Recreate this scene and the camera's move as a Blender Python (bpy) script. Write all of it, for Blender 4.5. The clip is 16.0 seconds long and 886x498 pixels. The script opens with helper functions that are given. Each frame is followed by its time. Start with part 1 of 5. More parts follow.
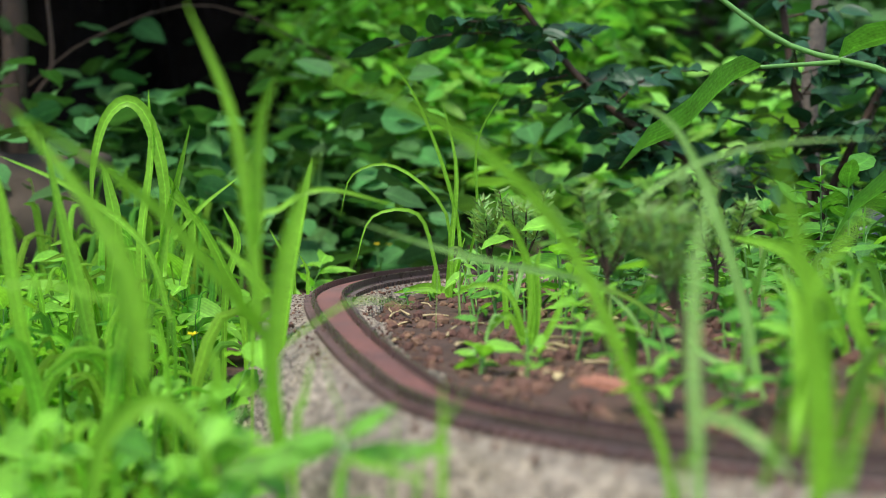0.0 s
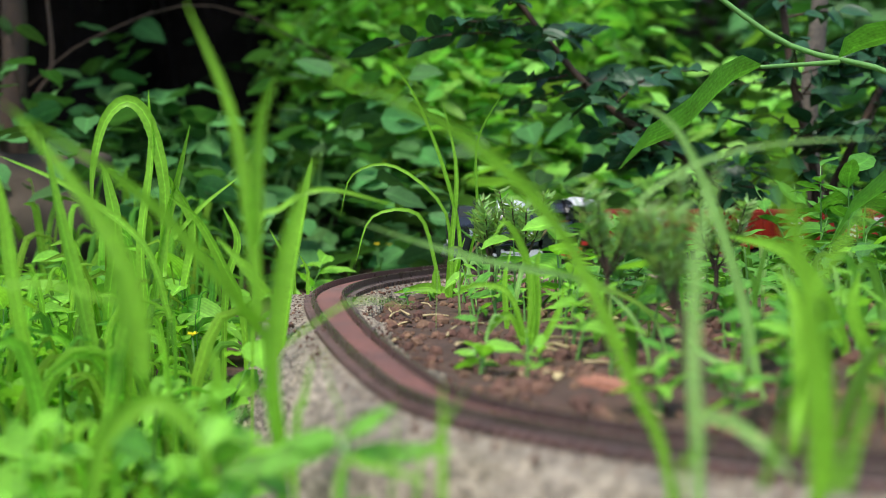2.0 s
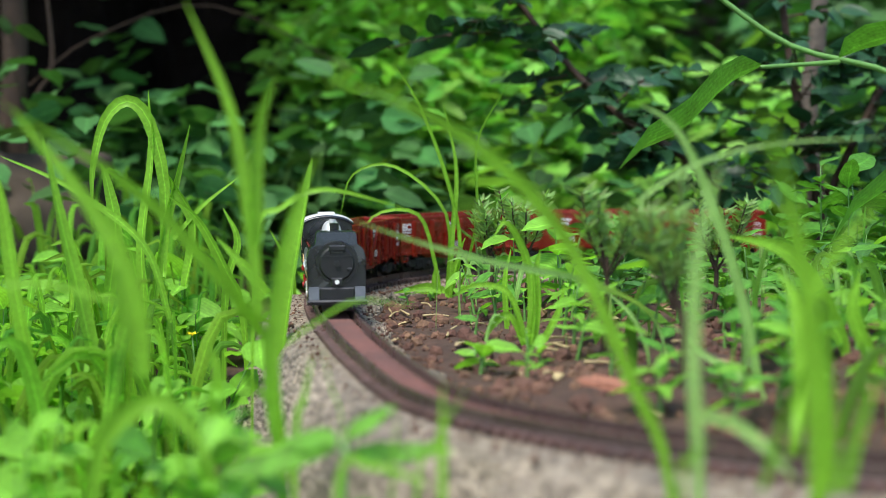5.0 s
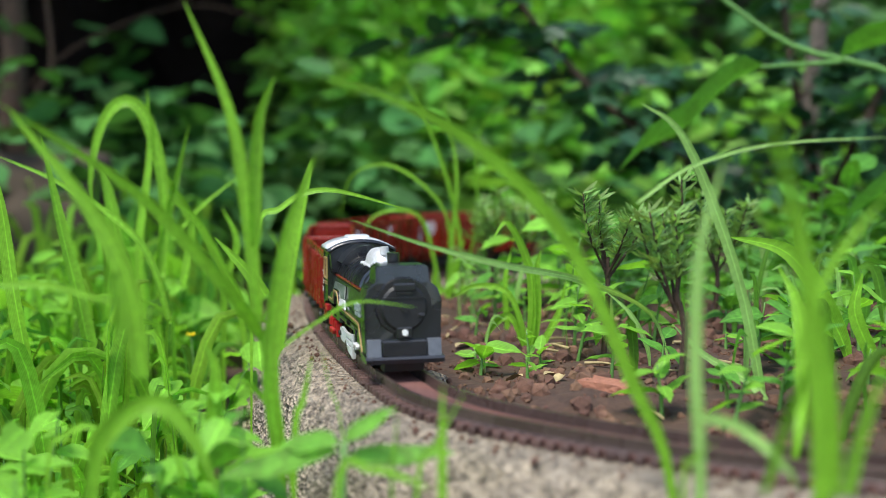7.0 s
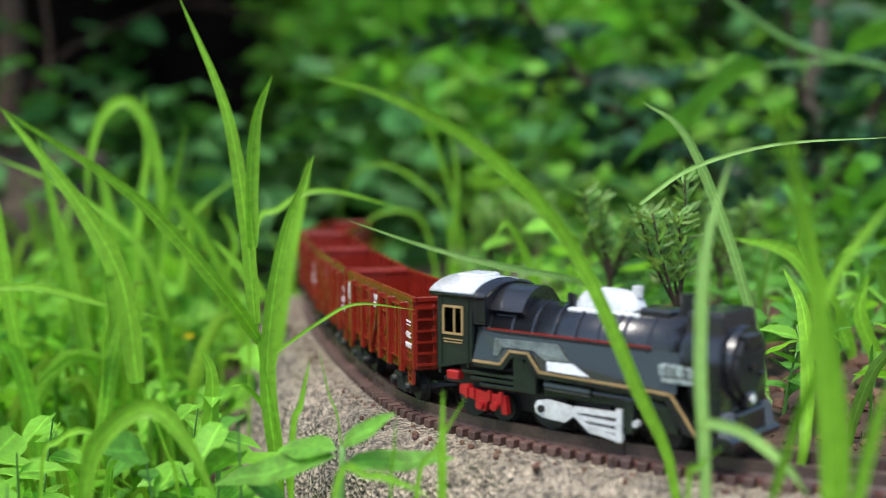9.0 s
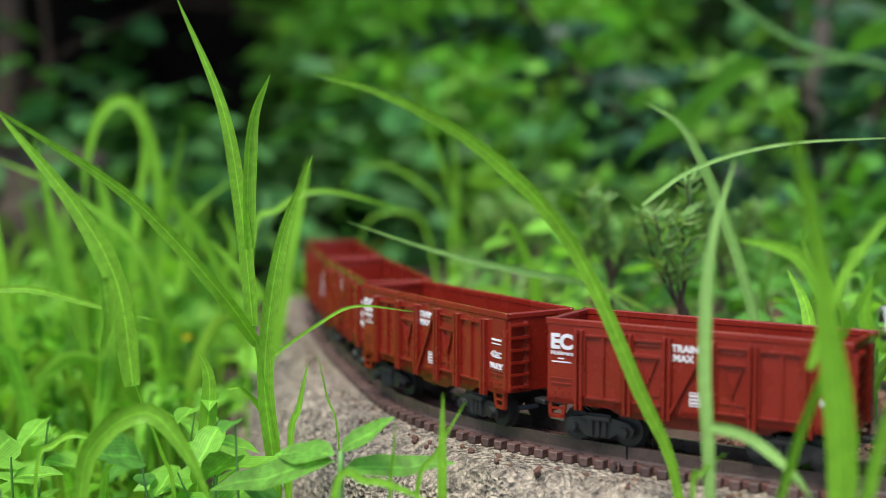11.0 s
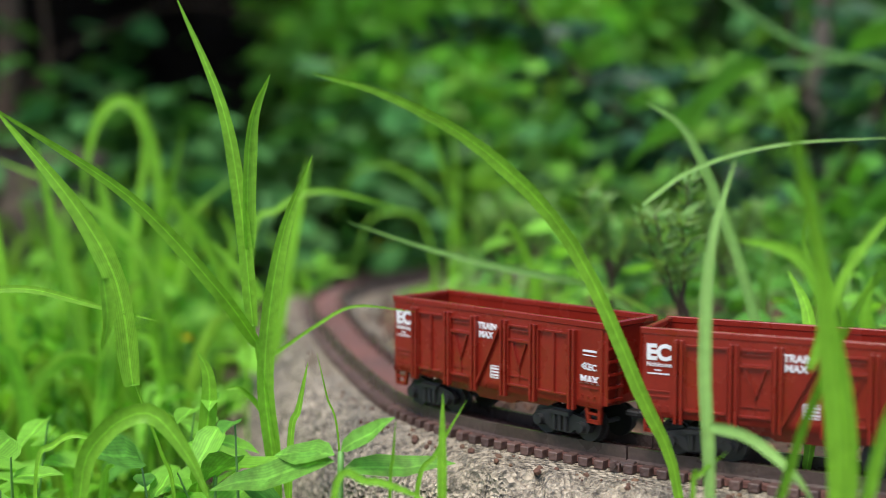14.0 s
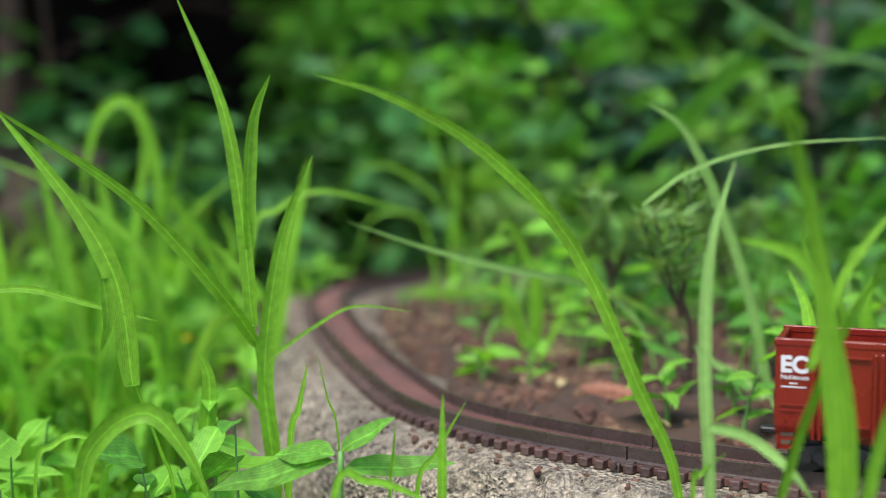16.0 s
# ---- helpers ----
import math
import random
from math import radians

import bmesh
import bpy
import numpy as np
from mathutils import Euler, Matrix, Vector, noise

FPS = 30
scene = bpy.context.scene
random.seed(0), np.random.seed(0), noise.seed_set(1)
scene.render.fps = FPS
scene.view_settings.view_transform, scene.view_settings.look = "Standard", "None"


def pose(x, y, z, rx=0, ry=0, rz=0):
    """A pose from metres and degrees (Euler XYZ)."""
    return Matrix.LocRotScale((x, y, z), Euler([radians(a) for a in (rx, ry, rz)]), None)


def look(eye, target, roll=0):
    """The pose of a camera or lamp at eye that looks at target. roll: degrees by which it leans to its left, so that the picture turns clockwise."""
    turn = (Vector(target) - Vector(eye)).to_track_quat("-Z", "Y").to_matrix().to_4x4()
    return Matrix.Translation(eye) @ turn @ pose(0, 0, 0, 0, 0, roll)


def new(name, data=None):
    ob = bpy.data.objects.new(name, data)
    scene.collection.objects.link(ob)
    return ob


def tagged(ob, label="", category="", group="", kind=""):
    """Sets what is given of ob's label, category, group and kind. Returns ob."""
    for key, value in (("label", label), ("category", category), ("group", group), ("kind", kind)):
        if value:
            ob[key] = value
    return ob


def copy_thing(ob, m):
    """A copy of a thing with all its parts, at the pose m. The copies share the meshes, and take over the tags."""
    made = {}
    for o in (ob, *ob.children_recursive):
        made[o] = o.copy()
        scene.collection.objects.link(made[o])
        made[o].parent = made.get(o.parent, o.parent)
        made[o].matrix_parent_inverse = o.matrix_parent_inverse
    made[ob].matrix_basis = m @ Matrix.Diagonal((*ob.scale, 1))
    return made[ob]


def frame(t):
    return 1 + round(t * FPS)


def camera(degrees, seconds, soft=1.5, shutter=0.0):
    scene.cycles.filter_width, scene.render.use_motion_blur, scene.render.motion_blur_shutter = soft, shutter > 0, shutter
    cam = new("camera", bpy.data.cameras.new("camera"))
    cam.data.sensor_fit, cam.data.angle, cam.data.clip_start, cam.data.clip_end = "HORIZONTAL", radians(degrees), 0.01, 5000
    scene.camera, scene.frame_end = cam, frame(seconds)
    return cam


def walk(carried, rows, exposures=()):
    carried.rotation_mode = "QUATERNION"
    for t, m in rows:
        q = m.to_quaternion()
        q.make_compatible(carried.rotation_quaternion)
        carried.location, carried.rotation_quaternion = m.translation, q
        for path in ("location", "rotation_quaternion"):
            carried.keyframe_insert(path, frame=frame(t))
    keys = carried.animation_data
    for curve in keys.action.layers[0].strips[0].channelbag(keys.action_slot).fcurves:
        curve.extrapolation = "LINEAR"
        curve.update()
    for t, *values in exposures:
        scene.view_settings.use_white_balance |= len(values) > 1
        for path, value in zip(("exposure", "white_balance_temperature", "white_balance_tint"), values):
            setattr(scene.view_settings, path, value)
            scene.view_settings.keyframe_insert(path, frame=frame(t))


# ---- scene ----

# ---- camera and its path ----
LENS = 38.17
cam = camera(LENS, 16.0, soft=0.8, shutter=0.3)
TILT = 5.118


def stand(y):
    return pose(0, y, 0.1, 90 - TILT, 0, 0)


walk(cam, [(0.0, stand(-0.008)), (4.2, stand(-0.008)), (7.0, stand(-0.005)), (9.0, stand(0.002)), (11.4, stand(0.008)), (16.0, stand(0.008))], [(0.0, 1.10), (4.2, 1.09), (11.4, 0.95), (16.0, 0.93)])

# the lens's focus is pulled from the far curve to the near one
focus_point = new("focus_point")
focus_point.empty_display_size = 0.005
cam.data.dof.use_dof = True
cam.data.dof.focus_object = focus_point
cam.data.dof.aperture_fstop = 6.0
FOCUS = [(0.0, 0.83), (4.2, 0.82), (6.3, 0.64), (7.0, 0.585), (8.0, 0.525), (9.0, 0.475), (11.3, 0.435), (12.5, 0.425), (14.0, 0.418), (16.0, 0.41)]

# ---- world, sun and exposure ----
world = bpy.data.worlds.new("shaded_daylight")
scene.world = world
world.use_nodes = True
wn = world.node_tree.nodes
sky = wn.new("ShaderNodeTexSky")
sky.sky_type = "NISHITA"
sky.sun_disc = False
sky.sun_elevation, sky.sun_rotation = radians(64), radians(212)
wn["Background"].inputs["Strength"].default_value = 0.15
world.node_tree.links.new(sky.outputs[0], wn["Background"].inputs[0])
sun_data = bpy.data.lights.new("sun", "SUN")
sun_data.energy, sun_data.angle, sun_data.color = 2.6, radians(24), (1.0, 0.96, 0.88)
sun = new("sun", sun_data)
sun.matrix_world = look((-0.55, -0.30, 2.6), (0.1, 0.8, 0))

# ---- materials ----


def material(name, base, rough=0.6, metal=0.0, vary=0.25, scale=40.0, bump=0.2, fine=400.0, second=None, leaf=0.0, island=False, spec=0.5, coat=0.0, piece=0.0):
    """Principled surface with two scales of colour variation and a fine relief."""
    m = bpy.data.materials.new(name)
    m.use_nodes = True
    n, l = m.node_tree.nodes, m.node_tree.links
    b = n["Principled BSDF"]
    out = n["Material Output"]
    b.inputs["Metallic"].default_value = metal
    b.inputs["Specular IOR Level"].default_value = spec * (0.45 if leaf else 1.0)
    b.inputs["Coat Weight"].default_value = coat
    tc = n.new("ShaderNodeTexCoord")
    big = n.new("ShaderNodeTexNoise")
    big.inputs["Scale"].default_value, big.inputs["Detail"].default_value = scale, 6
    small = n.new("ShaderNodeTexNoise")
    small.inputs["Scale"].default_value, small.inputs["Detail"].default_value = fine, 4
    l.new(tc.outputs["Object"], big.inputs["Vector"])
    l.new(tc.outputs["Object"], small.inputs["Vector"])
    ramp = n.new("ShaderNodeValToRGB")
    ramp.color_ramp.elements[0].position, ramp.color_ramp.elements[1].position = 0.32, 0.68
    other = second or tuple(c * (1 - vary) for c in base)
    ramp.color_ramp.elements[0].color, ramp.color_ramp.elements[1].color = (*other, 1), (*base, 1)
    l.new(big.outputs["Fac"], ramp.inputs["Fac"])
    hsv = n.new("ShaderNodeHueSaturation")
    l.new(ramp.outputs["Color"], hsv.inputs["Color"])
    mul = n.new("ShaderNodeMapRange")
    mul.inputs["From Min"].default_value, mul.inputs["From Max"].default_value = 0.3, 0.7
    mul.inputs["To Min"].default_value, mul.inputs["To Max"].default_value = 1 - vary * 0.7, 1 + vary * 0.5
    l.new(small.outputs["Fac"], mul.inputs["Value"])
    value = mul.outputs["Result"]
    if island or piece:
        src = n.new("ShaderNodeNewGeometry").outputs["Random Per Island"] if island else n.new("ShaderNodeObjectInfo").outputs["Random"]
        amt = 0.32 if island else piece
        rnd = n.new("ShaderNodeMapRange")
        rnd.inputs["To Min"].default_value, rnd.inputs["To Max"].default_value = 1 - amt, 1 + amt
        l.new(src, rnd.inputs["Value"])
        mm = n.new("ShaderNodeMath")
        mm.operation = "MULTIPLY"
        l.new(value, mm.inputs[0])
        l.new(rnd.outputs["Result"], mm.inputs[1])
        value = mm.outputs[0]
        if island:
            hue = n.new("ShaderNodeMapRange")
            hue.inputs["To Min"].default_value, hue.inputs["To Max"].default_value = 0.482, 0.512
            l.new(src, hue.inputs["Value"])
            l.new(hue.outputs["Result"], hsv.inputs["Hue"])
    if leaf:
        # a pale midrib and faint veins along the blade
        rib = n.new("ShaderNodeAttribute")
        rib.attribute_name = "rib"
        mid = n.new("ShaderNodeMapRange")
        mid.interpolation_type = "SMOOTHSTEP"
        mid.inputs["From Min"].default_value, mid.inputs["From Max"].default_value = 0.03, 0.2
        mid.inputs["To Min"].default_value, mid.inputs["To Max"].default_value = 1.35, 1.0
        l.new(rib.outputs["Fac"], mid.inputs["Value"])
        wave = n.new("ShaderNodeMath")
        wave.operation = "SINE"
        turns = n.new("ShaderNodeMath")
        turns.operation = "MULTIPLY"
        turns.inputs[1].default_value = 34
        l.new(rib.outputs["Fac"], turns.inputs[0])
        l.new(turns.outputs[0], wave.inputs[0])
        vein = n.new("ShaderNodeMapRange")
        vein.inputs["From Min"].default_value, vein.inputs["To Min"].default_value, vein.inputs["To Max"].default_value = -1, 0.90, 1.08
        l.new(wave.outputs[0], vein.inputs["Value"])
        both = n.new("ShaderNodeMath")
        both.operation = "MULTIPLY"
        l.new(mid.outputs["Result"], both.inputs[0])
        l.new(vein.outputs["Result"], both.inputs[1])
        more = n.new("ShaderNodeMath")
        more.operation = "MULTIPLY"
        l.new(value, more.inputs[0])
        l.new(both.outputs[0], more.inputs[1])
        value = more.outputs[0]
    l.new(value, hsv.inputs["Value"])
    l.new(hsv.outputs["Color"], b.inputs["Base Color"])
    rr = n.new("ShaderNodeMapRange")
    rr.inputs["To Min"].default_value, rr.inputs["To Max"].default_value = max(rough - 0.12, 0.05), min(rough + 0.15, 1)
    l.new(big.outputs["Fac"], rr.inputs["Value"])
    l.new(rr.outputs["Result"], b.inputs["Roughness"])
    if bump:
        bp = n.new("ShaderNodeBump")
        bp.inputs["Strength"].default_value, bp.inputs["Distance"].default_value = min(bump, 1), 0.002
        l.new(small.outputs["Fac"], bp.inputs["Height"])
        l.new(bp.outputs["Normal"], b.inputs["Normal"])
    if leaf:
        tr = n.new("ShaderNodeBsdfTranslucent")
        mix = n.new("ShaderNodeMixShader")
        mix.inputs[0].default_value = leaf
        bright = n.new("ShaderNodeMix")
        bright.data_type, bright.blend_type = "RGBA", "MULTIPLY"
        bright.inputs[0].default_value = 1.0
        bright.inputs[7].default_value = (1.3, 1.35, 0.6, 1)
        l.new(hsv.outputs["Color"], bright.inputs[6])
        l.new(bright.outputs[2], tr.inputs["Color"])
        l.new(b.outputs[0], mix.inputs[1])
        l.new(tr.outputs[0], mix.inputs[2])
        l.new(mix.outputs[0], out.inputs["Surface"])
    return m


GRASS = material("grass_blade", (0.205, 0.46, 0.034), 0.45, vary=0.25, scale=25, bump=0.05, leaf=0.4, island=True)
GRASS_PALE = material("pale_grass_blade", (0.27, 0.48, 0.13), 0.4, vary=0.2, scale=30, bump=0.05, leaf=0.35, island=True)
GRASS_DEEP = material("deep_grass_blade", (0.10, 0.28, 0.028), 0.45, vary=0.25, scale=25, bump=0.05, leaf=0.35, island=True)
WEED = material("weed_leaf", (0.10, 0.30, 0.038), 0.5, vary=0.35, scale=60, bump=0.2, leaf=0.3, island=True)
WEED_LIGHT = material("young_leaf", (0.215, 0.50, 0.055), 0.45, vary=0.2, scale=60, bump=0.1, leaf=0.45, island=True)
SPOTTED = material("spotted_leaf", (0.16, 0.42, 0.05), 0.5, vary=0.3, scale=160, second=(0.10, 0.22, 0.03), bump=0.15, leaf=0.35)
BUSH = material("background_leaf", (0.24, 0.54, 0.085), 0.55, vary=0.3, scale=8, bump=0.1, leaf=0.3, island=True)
# darker copy of the background leaf, with shade put into its colour
BUSH_DARK = material("painted_shade_leaf", (0.055, 0.165, 0.040), 0.6, vary=0.35, scale=8, bump=0.1, leaf=0.2, island=True)
# the ferns' green, also used to paint sun on hedge leaves
FERN = material("fern_and_sunlit_leaf", (0.22, 0.52, 0.08), 0.5, vary=0.25, scale=10, bump=0.1, leaf=0.4, island=True)
SHRUB = material("dark_leathery_leaf", (0.022, 0.075, 0.03), 0.35, vary=0.35, scale=60, bump=0.15, leaf=0.12, island=True)
ROUND = material("dull_round_leaf", (0.085, 0.25, 0.065), 0.55, vary=0.25, scale=20, bump=0.1, leaf=0.25, island=True)
STEM = material("green_stem", (0.12, 0.28, 0.055), 0.5, vary=0.2, scale=60, bump=0.1)
TWIG = material("brown_twig", (0.060, 0.034, 0.018), 0.85, vary=0.4, scale=120, bump=0.5)
BARK = material("grey_bark", (0.13, 0.105, 0.08), 0.9, vary=0.45, scale=50, bump=0.8, fine=250)
# near-black so the hollow's shade sits in the colour; its vines share it
BARK_SHADE = material("shade_black_bark", (0.010, 0.007, 0.006), 0.95, vary=0.5, scale=14, bump=0.8, fine=90, spec=0.1)
NEEDLE = material("grey_green_needle", (0.23, 0.40, 0.12), 0.55, vary=0.3, scale=80, bump=0.0, leaf=0.4, island=True)
DRY = material("dry_straw", (0.42, 0.33, 0.16), 0.7, vary=0.3, scale=90, bump=0.2)
YELLOW = material("yellow_petal", (0.85, 0.68, 0.02), 0.5, vary=0.1, bump=0.0, leaf=0.3)
SOIL = material("dark_soil", (0.064, 0.034, 0.021), 0.95, vary=0.5, scale=18, bump=1.0, fine=180, second=(0.05, 0.027, 0.016))
CLOD = material("soil_clod", (0.145, 0.074, 0.044), 0.95, vary=0.4, scale=60, bump=0.8, fine=300, island=True)
STONE = material("dark_stone", (0.065, 0.046, 0.030), 0.85, vary=0.4, scale=9, bump=0.8, fine=60)
BRICK = material("broken_brick", (0.36, 0.15, 0.09), 0.9, vary=0.35, scale=80, bump=0.6)
RUST = material("rusty_brown_track", (0.095, 0.048, 0.038), 0.5, vary=0.35, scale=45, bump=0.35, fine=700, second=(0.045, 0.030, 0.026), piece=0.35)
RUST_BED = material("reddish_track_bed", (0.155, 0.062, 0.048), 0.65, vary=0.35, scale=30, bump=0.3, fine=700, second=(0.095, 0.042, 0.034))
RAIL = material("worn_dark_rail", (0.072, 0.048, 0.042), 0.27, vary=0.35, scale=40, bump=0.15, fine=600)
RED = material("oxide_red_plastic", (0.20, 0.014, 0.007), 0.26, vary=0.15, scale=60, bump=0.05, fine=900, coat=0.25)
BLACK = material("black_plastic", (0.010, 0.011, 0.014), 0.27, vary=0.2, scale=60, bump=0.05, fine=900, spec=0.6, coat=0.35)
BLACK_DULL = material("dull_black_plastic", (0.009, 0.009, 0.009), 0.5, vary=0.3, scale=60, bump=0.1, fine=900)
GREENISH = material("dark_green_plastic", (0.014, 0.020, 0.016), 0.22, vary=0.2, scale=60, bump=0.05, fine=900, spec=0.5, coat=0.25)
SILVER = material("worn_silver_paint", (0.68, 0.69, 0.70), 0.35, metal=0.25, vary=0.25, scale=90, bump=0.1, fine=700)
GREY = material("grey_paint", (0.10, 0.11, 0.13), 0.5, vary=0.2, scale=90, bump=0.05)
WHITE = material("white_print", (0.66, 0.65, 0.66), 0.5, vary=0.08, scale=200, bump=0.0)
GOLD = material("gold_line", (0.45, 0.30, 0.13), 0.45, metal=0.3, vary=0.2, bump=0.0)
REDPART = material("bright_red_plastic", (0.33, 0.011, 0.012), 0.4, vary=0.15, scale=90, bump=0.05)
PANEL = material("mottled_green_grey_paint", (0.16, 0.19, 0.17), 0.4, metal=0.3, vary=0.4, scale=140, bump=0.1, fine=800, second=(0.05, 0.065, 0.055))
PRINT_WORN = material("worn_pale_print", (0.36, 0.43, 0.42), 0.5, vary=0.5, scale=600, bump=0.0, second=(0.08, 0.10, 0.10))
LAMP = material("clear_lamp_glass", (0.75, 0.75, 0.72), 0.15, vary=0.05, bump=0.0)


def concrete():
    m = material("mossy_concrete", (0.58, 0.475, 0.35), 0.92, vary=0.35, scale=22, bump=1.0, fine=420, second=(0.33, 0.275, 0.205))
    n, l = m.node_tree.nodes, m.node_tree.links
    b = n["Principled BSDF"]
    old = b.inputs["Base Color"].links[0].from_socket
    tc = n.new("ShaderNodeTexCoord")
    pits = n.new("ShaderNodeTexVoronoi")
    pits.inputs["Scale"].default_value = 520
    l.new(tc.outputs["Object"], pits.inputs["Vector"])
    lich = n.new("ShaderNodeTexNoise")
    lich.inputs["Scale"].default_value, lich.inputs["Detail"].default_value, lich.inputs["Roughness"].default_value = 240, 8, 0.8
    l.new(tc.outputs["Object"], lich.inputs["Vector"])
    r = n.new("ShaderNodeValToRGB")
    r.color_ramp.elements[0].position, r.color_ramp.elements[1].position = 0.47, 0.58
    l.new(lich.outputs["Fac"], r.inputs["Fac"])
    mix = n.new("ShaderNodeMix")
    mix.data_type = "RGBA"
    l.new(r.outputs["Color"], mix.inputs[0])
    l.new(old, mix.inputs[6])
    mix.inputs[7].default_value = (0.105, 0.086, 0.064, 1)
    moss = n.new("ShaderNodeTexNoise")
    moss.inputs["Scale"].default_value, moss.inputs["Detail"].default_value = 11, 5
    l.new(tc.outputs["Object"], moss.inputs["Vector"])
    r2 = n.new("ShaderNodeValToRGB")
    r2.color_ramp.elements[0].position, r2.color_ramp.elements[1].position = 0.46, 0.66
    r2.color_ramp.elements[1].color = (0.6, 0.6, 0.6, 1)
    l.new(moss.outputs["Fac"], r2.inputs["Fac"])
    mix2 = n.new("ShaderNodeMix")
    mix2.data_type = "RGBA"
    l.new(r2.outputs["Color"], mix2.inputs[0])
    l.new(mix.outputs[2], mix2.inputs[6])
    mix2.inputs[7].default_value = (0.19, 0.165, 0.10, 1)
    l.new(mix2.outputs[2], b.inputs["Base Color"])
    add = n.new("ShaderNodeMath")
    add.operation = "ADD"
    bp = n["Bump"]
    l.new(bp.inputs["Height"].links[0].from_socket, add.inputs[0])
    l.new(pits.outputs["Distance"], add.inputs[1])
    l.new(add.outputs[0], bp.inputs["Height"])
    bp.inputs["Distance"].default_value = 0.004
    return m


CONCRETE = concrete()

# ---- building helpers ----


def mesh_of(name, verts, faces, mat, smooth=False):
    me = bpy.data.meshes.new(name)
    me.from_pydata([tuple(v) for v in verts], [], [tuple(f) for f in faces])
    me.materials.append(mat)
    if smooth:
        me.polygons.foreach_set("use_smooth", [True] * len(me.polygons))
    if mat.node_tree.nodes.get("Translucent BSDF") and len(me.vertices) % 3 == 0:
        me.attributes.new("rib", "FLOAT", "POINT").data.foreach_set("value", np.tile([1.0, 0.0, 1.0], len(me.vertices) // 3))
    me.update()
    return me


def part(name, bm, mat, parent=None, label="", smooth=False):
    """One mesh object from a bmesh or a mesh, under its thing."""
    if isinstance(bm, bmesh.types.BMesh):
        me = bpy.data.meshes.new(name)
        bm.to_mesh(me)
        bm.free()
        me.materials.append(mat)
        if smooth:
            me.polygons.foreach_set("use_smooth", [True] * len(me.polygons))
    else:
        me = bm
    ob = new(name, me)
    if parent is not None:
        ob.parent = parent
    if label:
        tagged(ob, label)
    return ob


def box(bm, x0, x1, y0, y1, z0, z1, bevel=0.0):
    r = bmesh.ops.create_cube(bm, size=1)
    vs = r["verts"]
    for v in vs:
        v.co = Vector((x0 + (v.co.x + 0.5) * (x1 - x0), y0 + (v.co.y + 0.5) * (y1 - y0), z0 + (v.co.z + 0.5) * (z1 - z0)))
    if bevel:
        es = list({e for v in vs for e in v.link_edges})
        bmesh.ops.bevel(bm, geom=es, offset=bevel, segments=1, affect="EDGES")
    return bm


def B(*a, **k):
    return box(bmesh.new(), *a, **k)


def tube(bm, p, q, r, r2=None, seg=16):
    p, q = Vector(p), Vector(q)
    m = Matrix.Translation((p + q) / 2) @ (q - p).to_track_quat("Z", "Y").to_matrix().to_4x4()
    bmesh.ops.create_cone(bm, cap_ends=True, segments=seg, radius1=r, radius2=r if r2 is None else r2, depth=(q - p).length, matrix=m)
    return bm


def prism(bm, outline, y0, y1):
    """A plate with the outline (x, z), from y0 to y1."""
    a = [bm.verts.new((x, y0, z)) for x, z in outline]
    b = [bm.verts.new((x, y1, z)) for x, z in outline]
    k = len(outline)
    bm.faces.new(a[::-1] if y1 > y0 else a)
    bm.faces.new(b if y1 > y0 else b[::-1])
    for i in range(k):
        j = (i + 1) % k
        bm.faces.new((a[i], a[j], b[j], b[i]) if y1 > y0 else (a[j], a[i], b[i], b[j]))
    bmesh.ops.recalc_face_normals(bm, faces=bm.faces)
    return bm


def ribbon(bm, line, y, half, out):
    """A raised line along (x, z) points on the side at y."""
    for (x0, z0), (x1, z1) in zip(line, line[1:]):
        d = Vector((x1 - x0, z1 - z0)).normalized()
        n = Vector((-d.y, d.x)) * half
        e = d * half * 0.8
        prism(bm, [(x0 - e.x + n.x, z0 - e.y + n.y), (x1 + e.x + n.x, z1 + e.y + n.y), (x1 + e.x - n.x, z1 + e.y - n.y), (x0 - e.x - n.x, z0 - e.y - n.y)], y, y + out)
    return bm


def lettering(name, words, size, mat, parent, x, y, z, side, bold=0.012):
    """Raised words on a car's side; side -1 reads from the right-hand side, +1 from the left."""
    cu = bpy.data.curves.new(name, "FONT")
    cu.body, cu.size, cu.extrude, cu.offset = words, size, 0.00012, size * bold
    tmp = bpy.data.objects.new(name, cu)
    scene.collection.objects.link(tmp)
    me = bpy.data.meshes.new_from_object(tmp.evaluated_get(bpy.context.evaluated_depsgraph_get()))
    bpy.data.objects.remove(tmp)
    me.materials.clear()
    me.materials.append(mat)
    ob = new(name, me)
    ob.parent = parent
    ob.matrix_basis = pose(x, y, z, 90, 0, 0 if side < 0 else 180)
    return ob


# ---- the line of the track: straight, curve, straight, curve ----
LEGS = [(0.48468, 0.0), (0.3239, 5.24721), (0.27848, 0.54672), (0.06805, 7.49427), (0.20, 2.7627), (0.8, 0.8)]


def lay():
    x, y, th, s = 0.6, 1.00606, 3.15212, 0.0
    line = []
    for length, k in LEGS:
        n = int(math.ceil(length / 0.002))
        d = length / n
        for _ in range(n):
            line.append((s, x, y, th))
            x += d * math.cos(th + k * d / 2)
            y += d * math.sin(th + k * d / 2)
            th += k * d
            s += d
    line.append((s, x, y, th))
    return np.array(line)


LINE = lay()


def at(s):
    """Place and heading of the track's middle at s metres along it."""
    if s < 0:
        return 0.6 - s * 1.0, 1.00606 - s * 0.0105, 3.15212
    return tuple(float(np.interp(s, LINE[:, 0], LINE[:, k])) for k in (1, 2, 3))


def beside(s, off, z):
    """A point off metres to the outer side of the track."""
    x, y, th = at(s)
    return Vector((x + off * math.sin(th), y - off * math.cos(th), z))


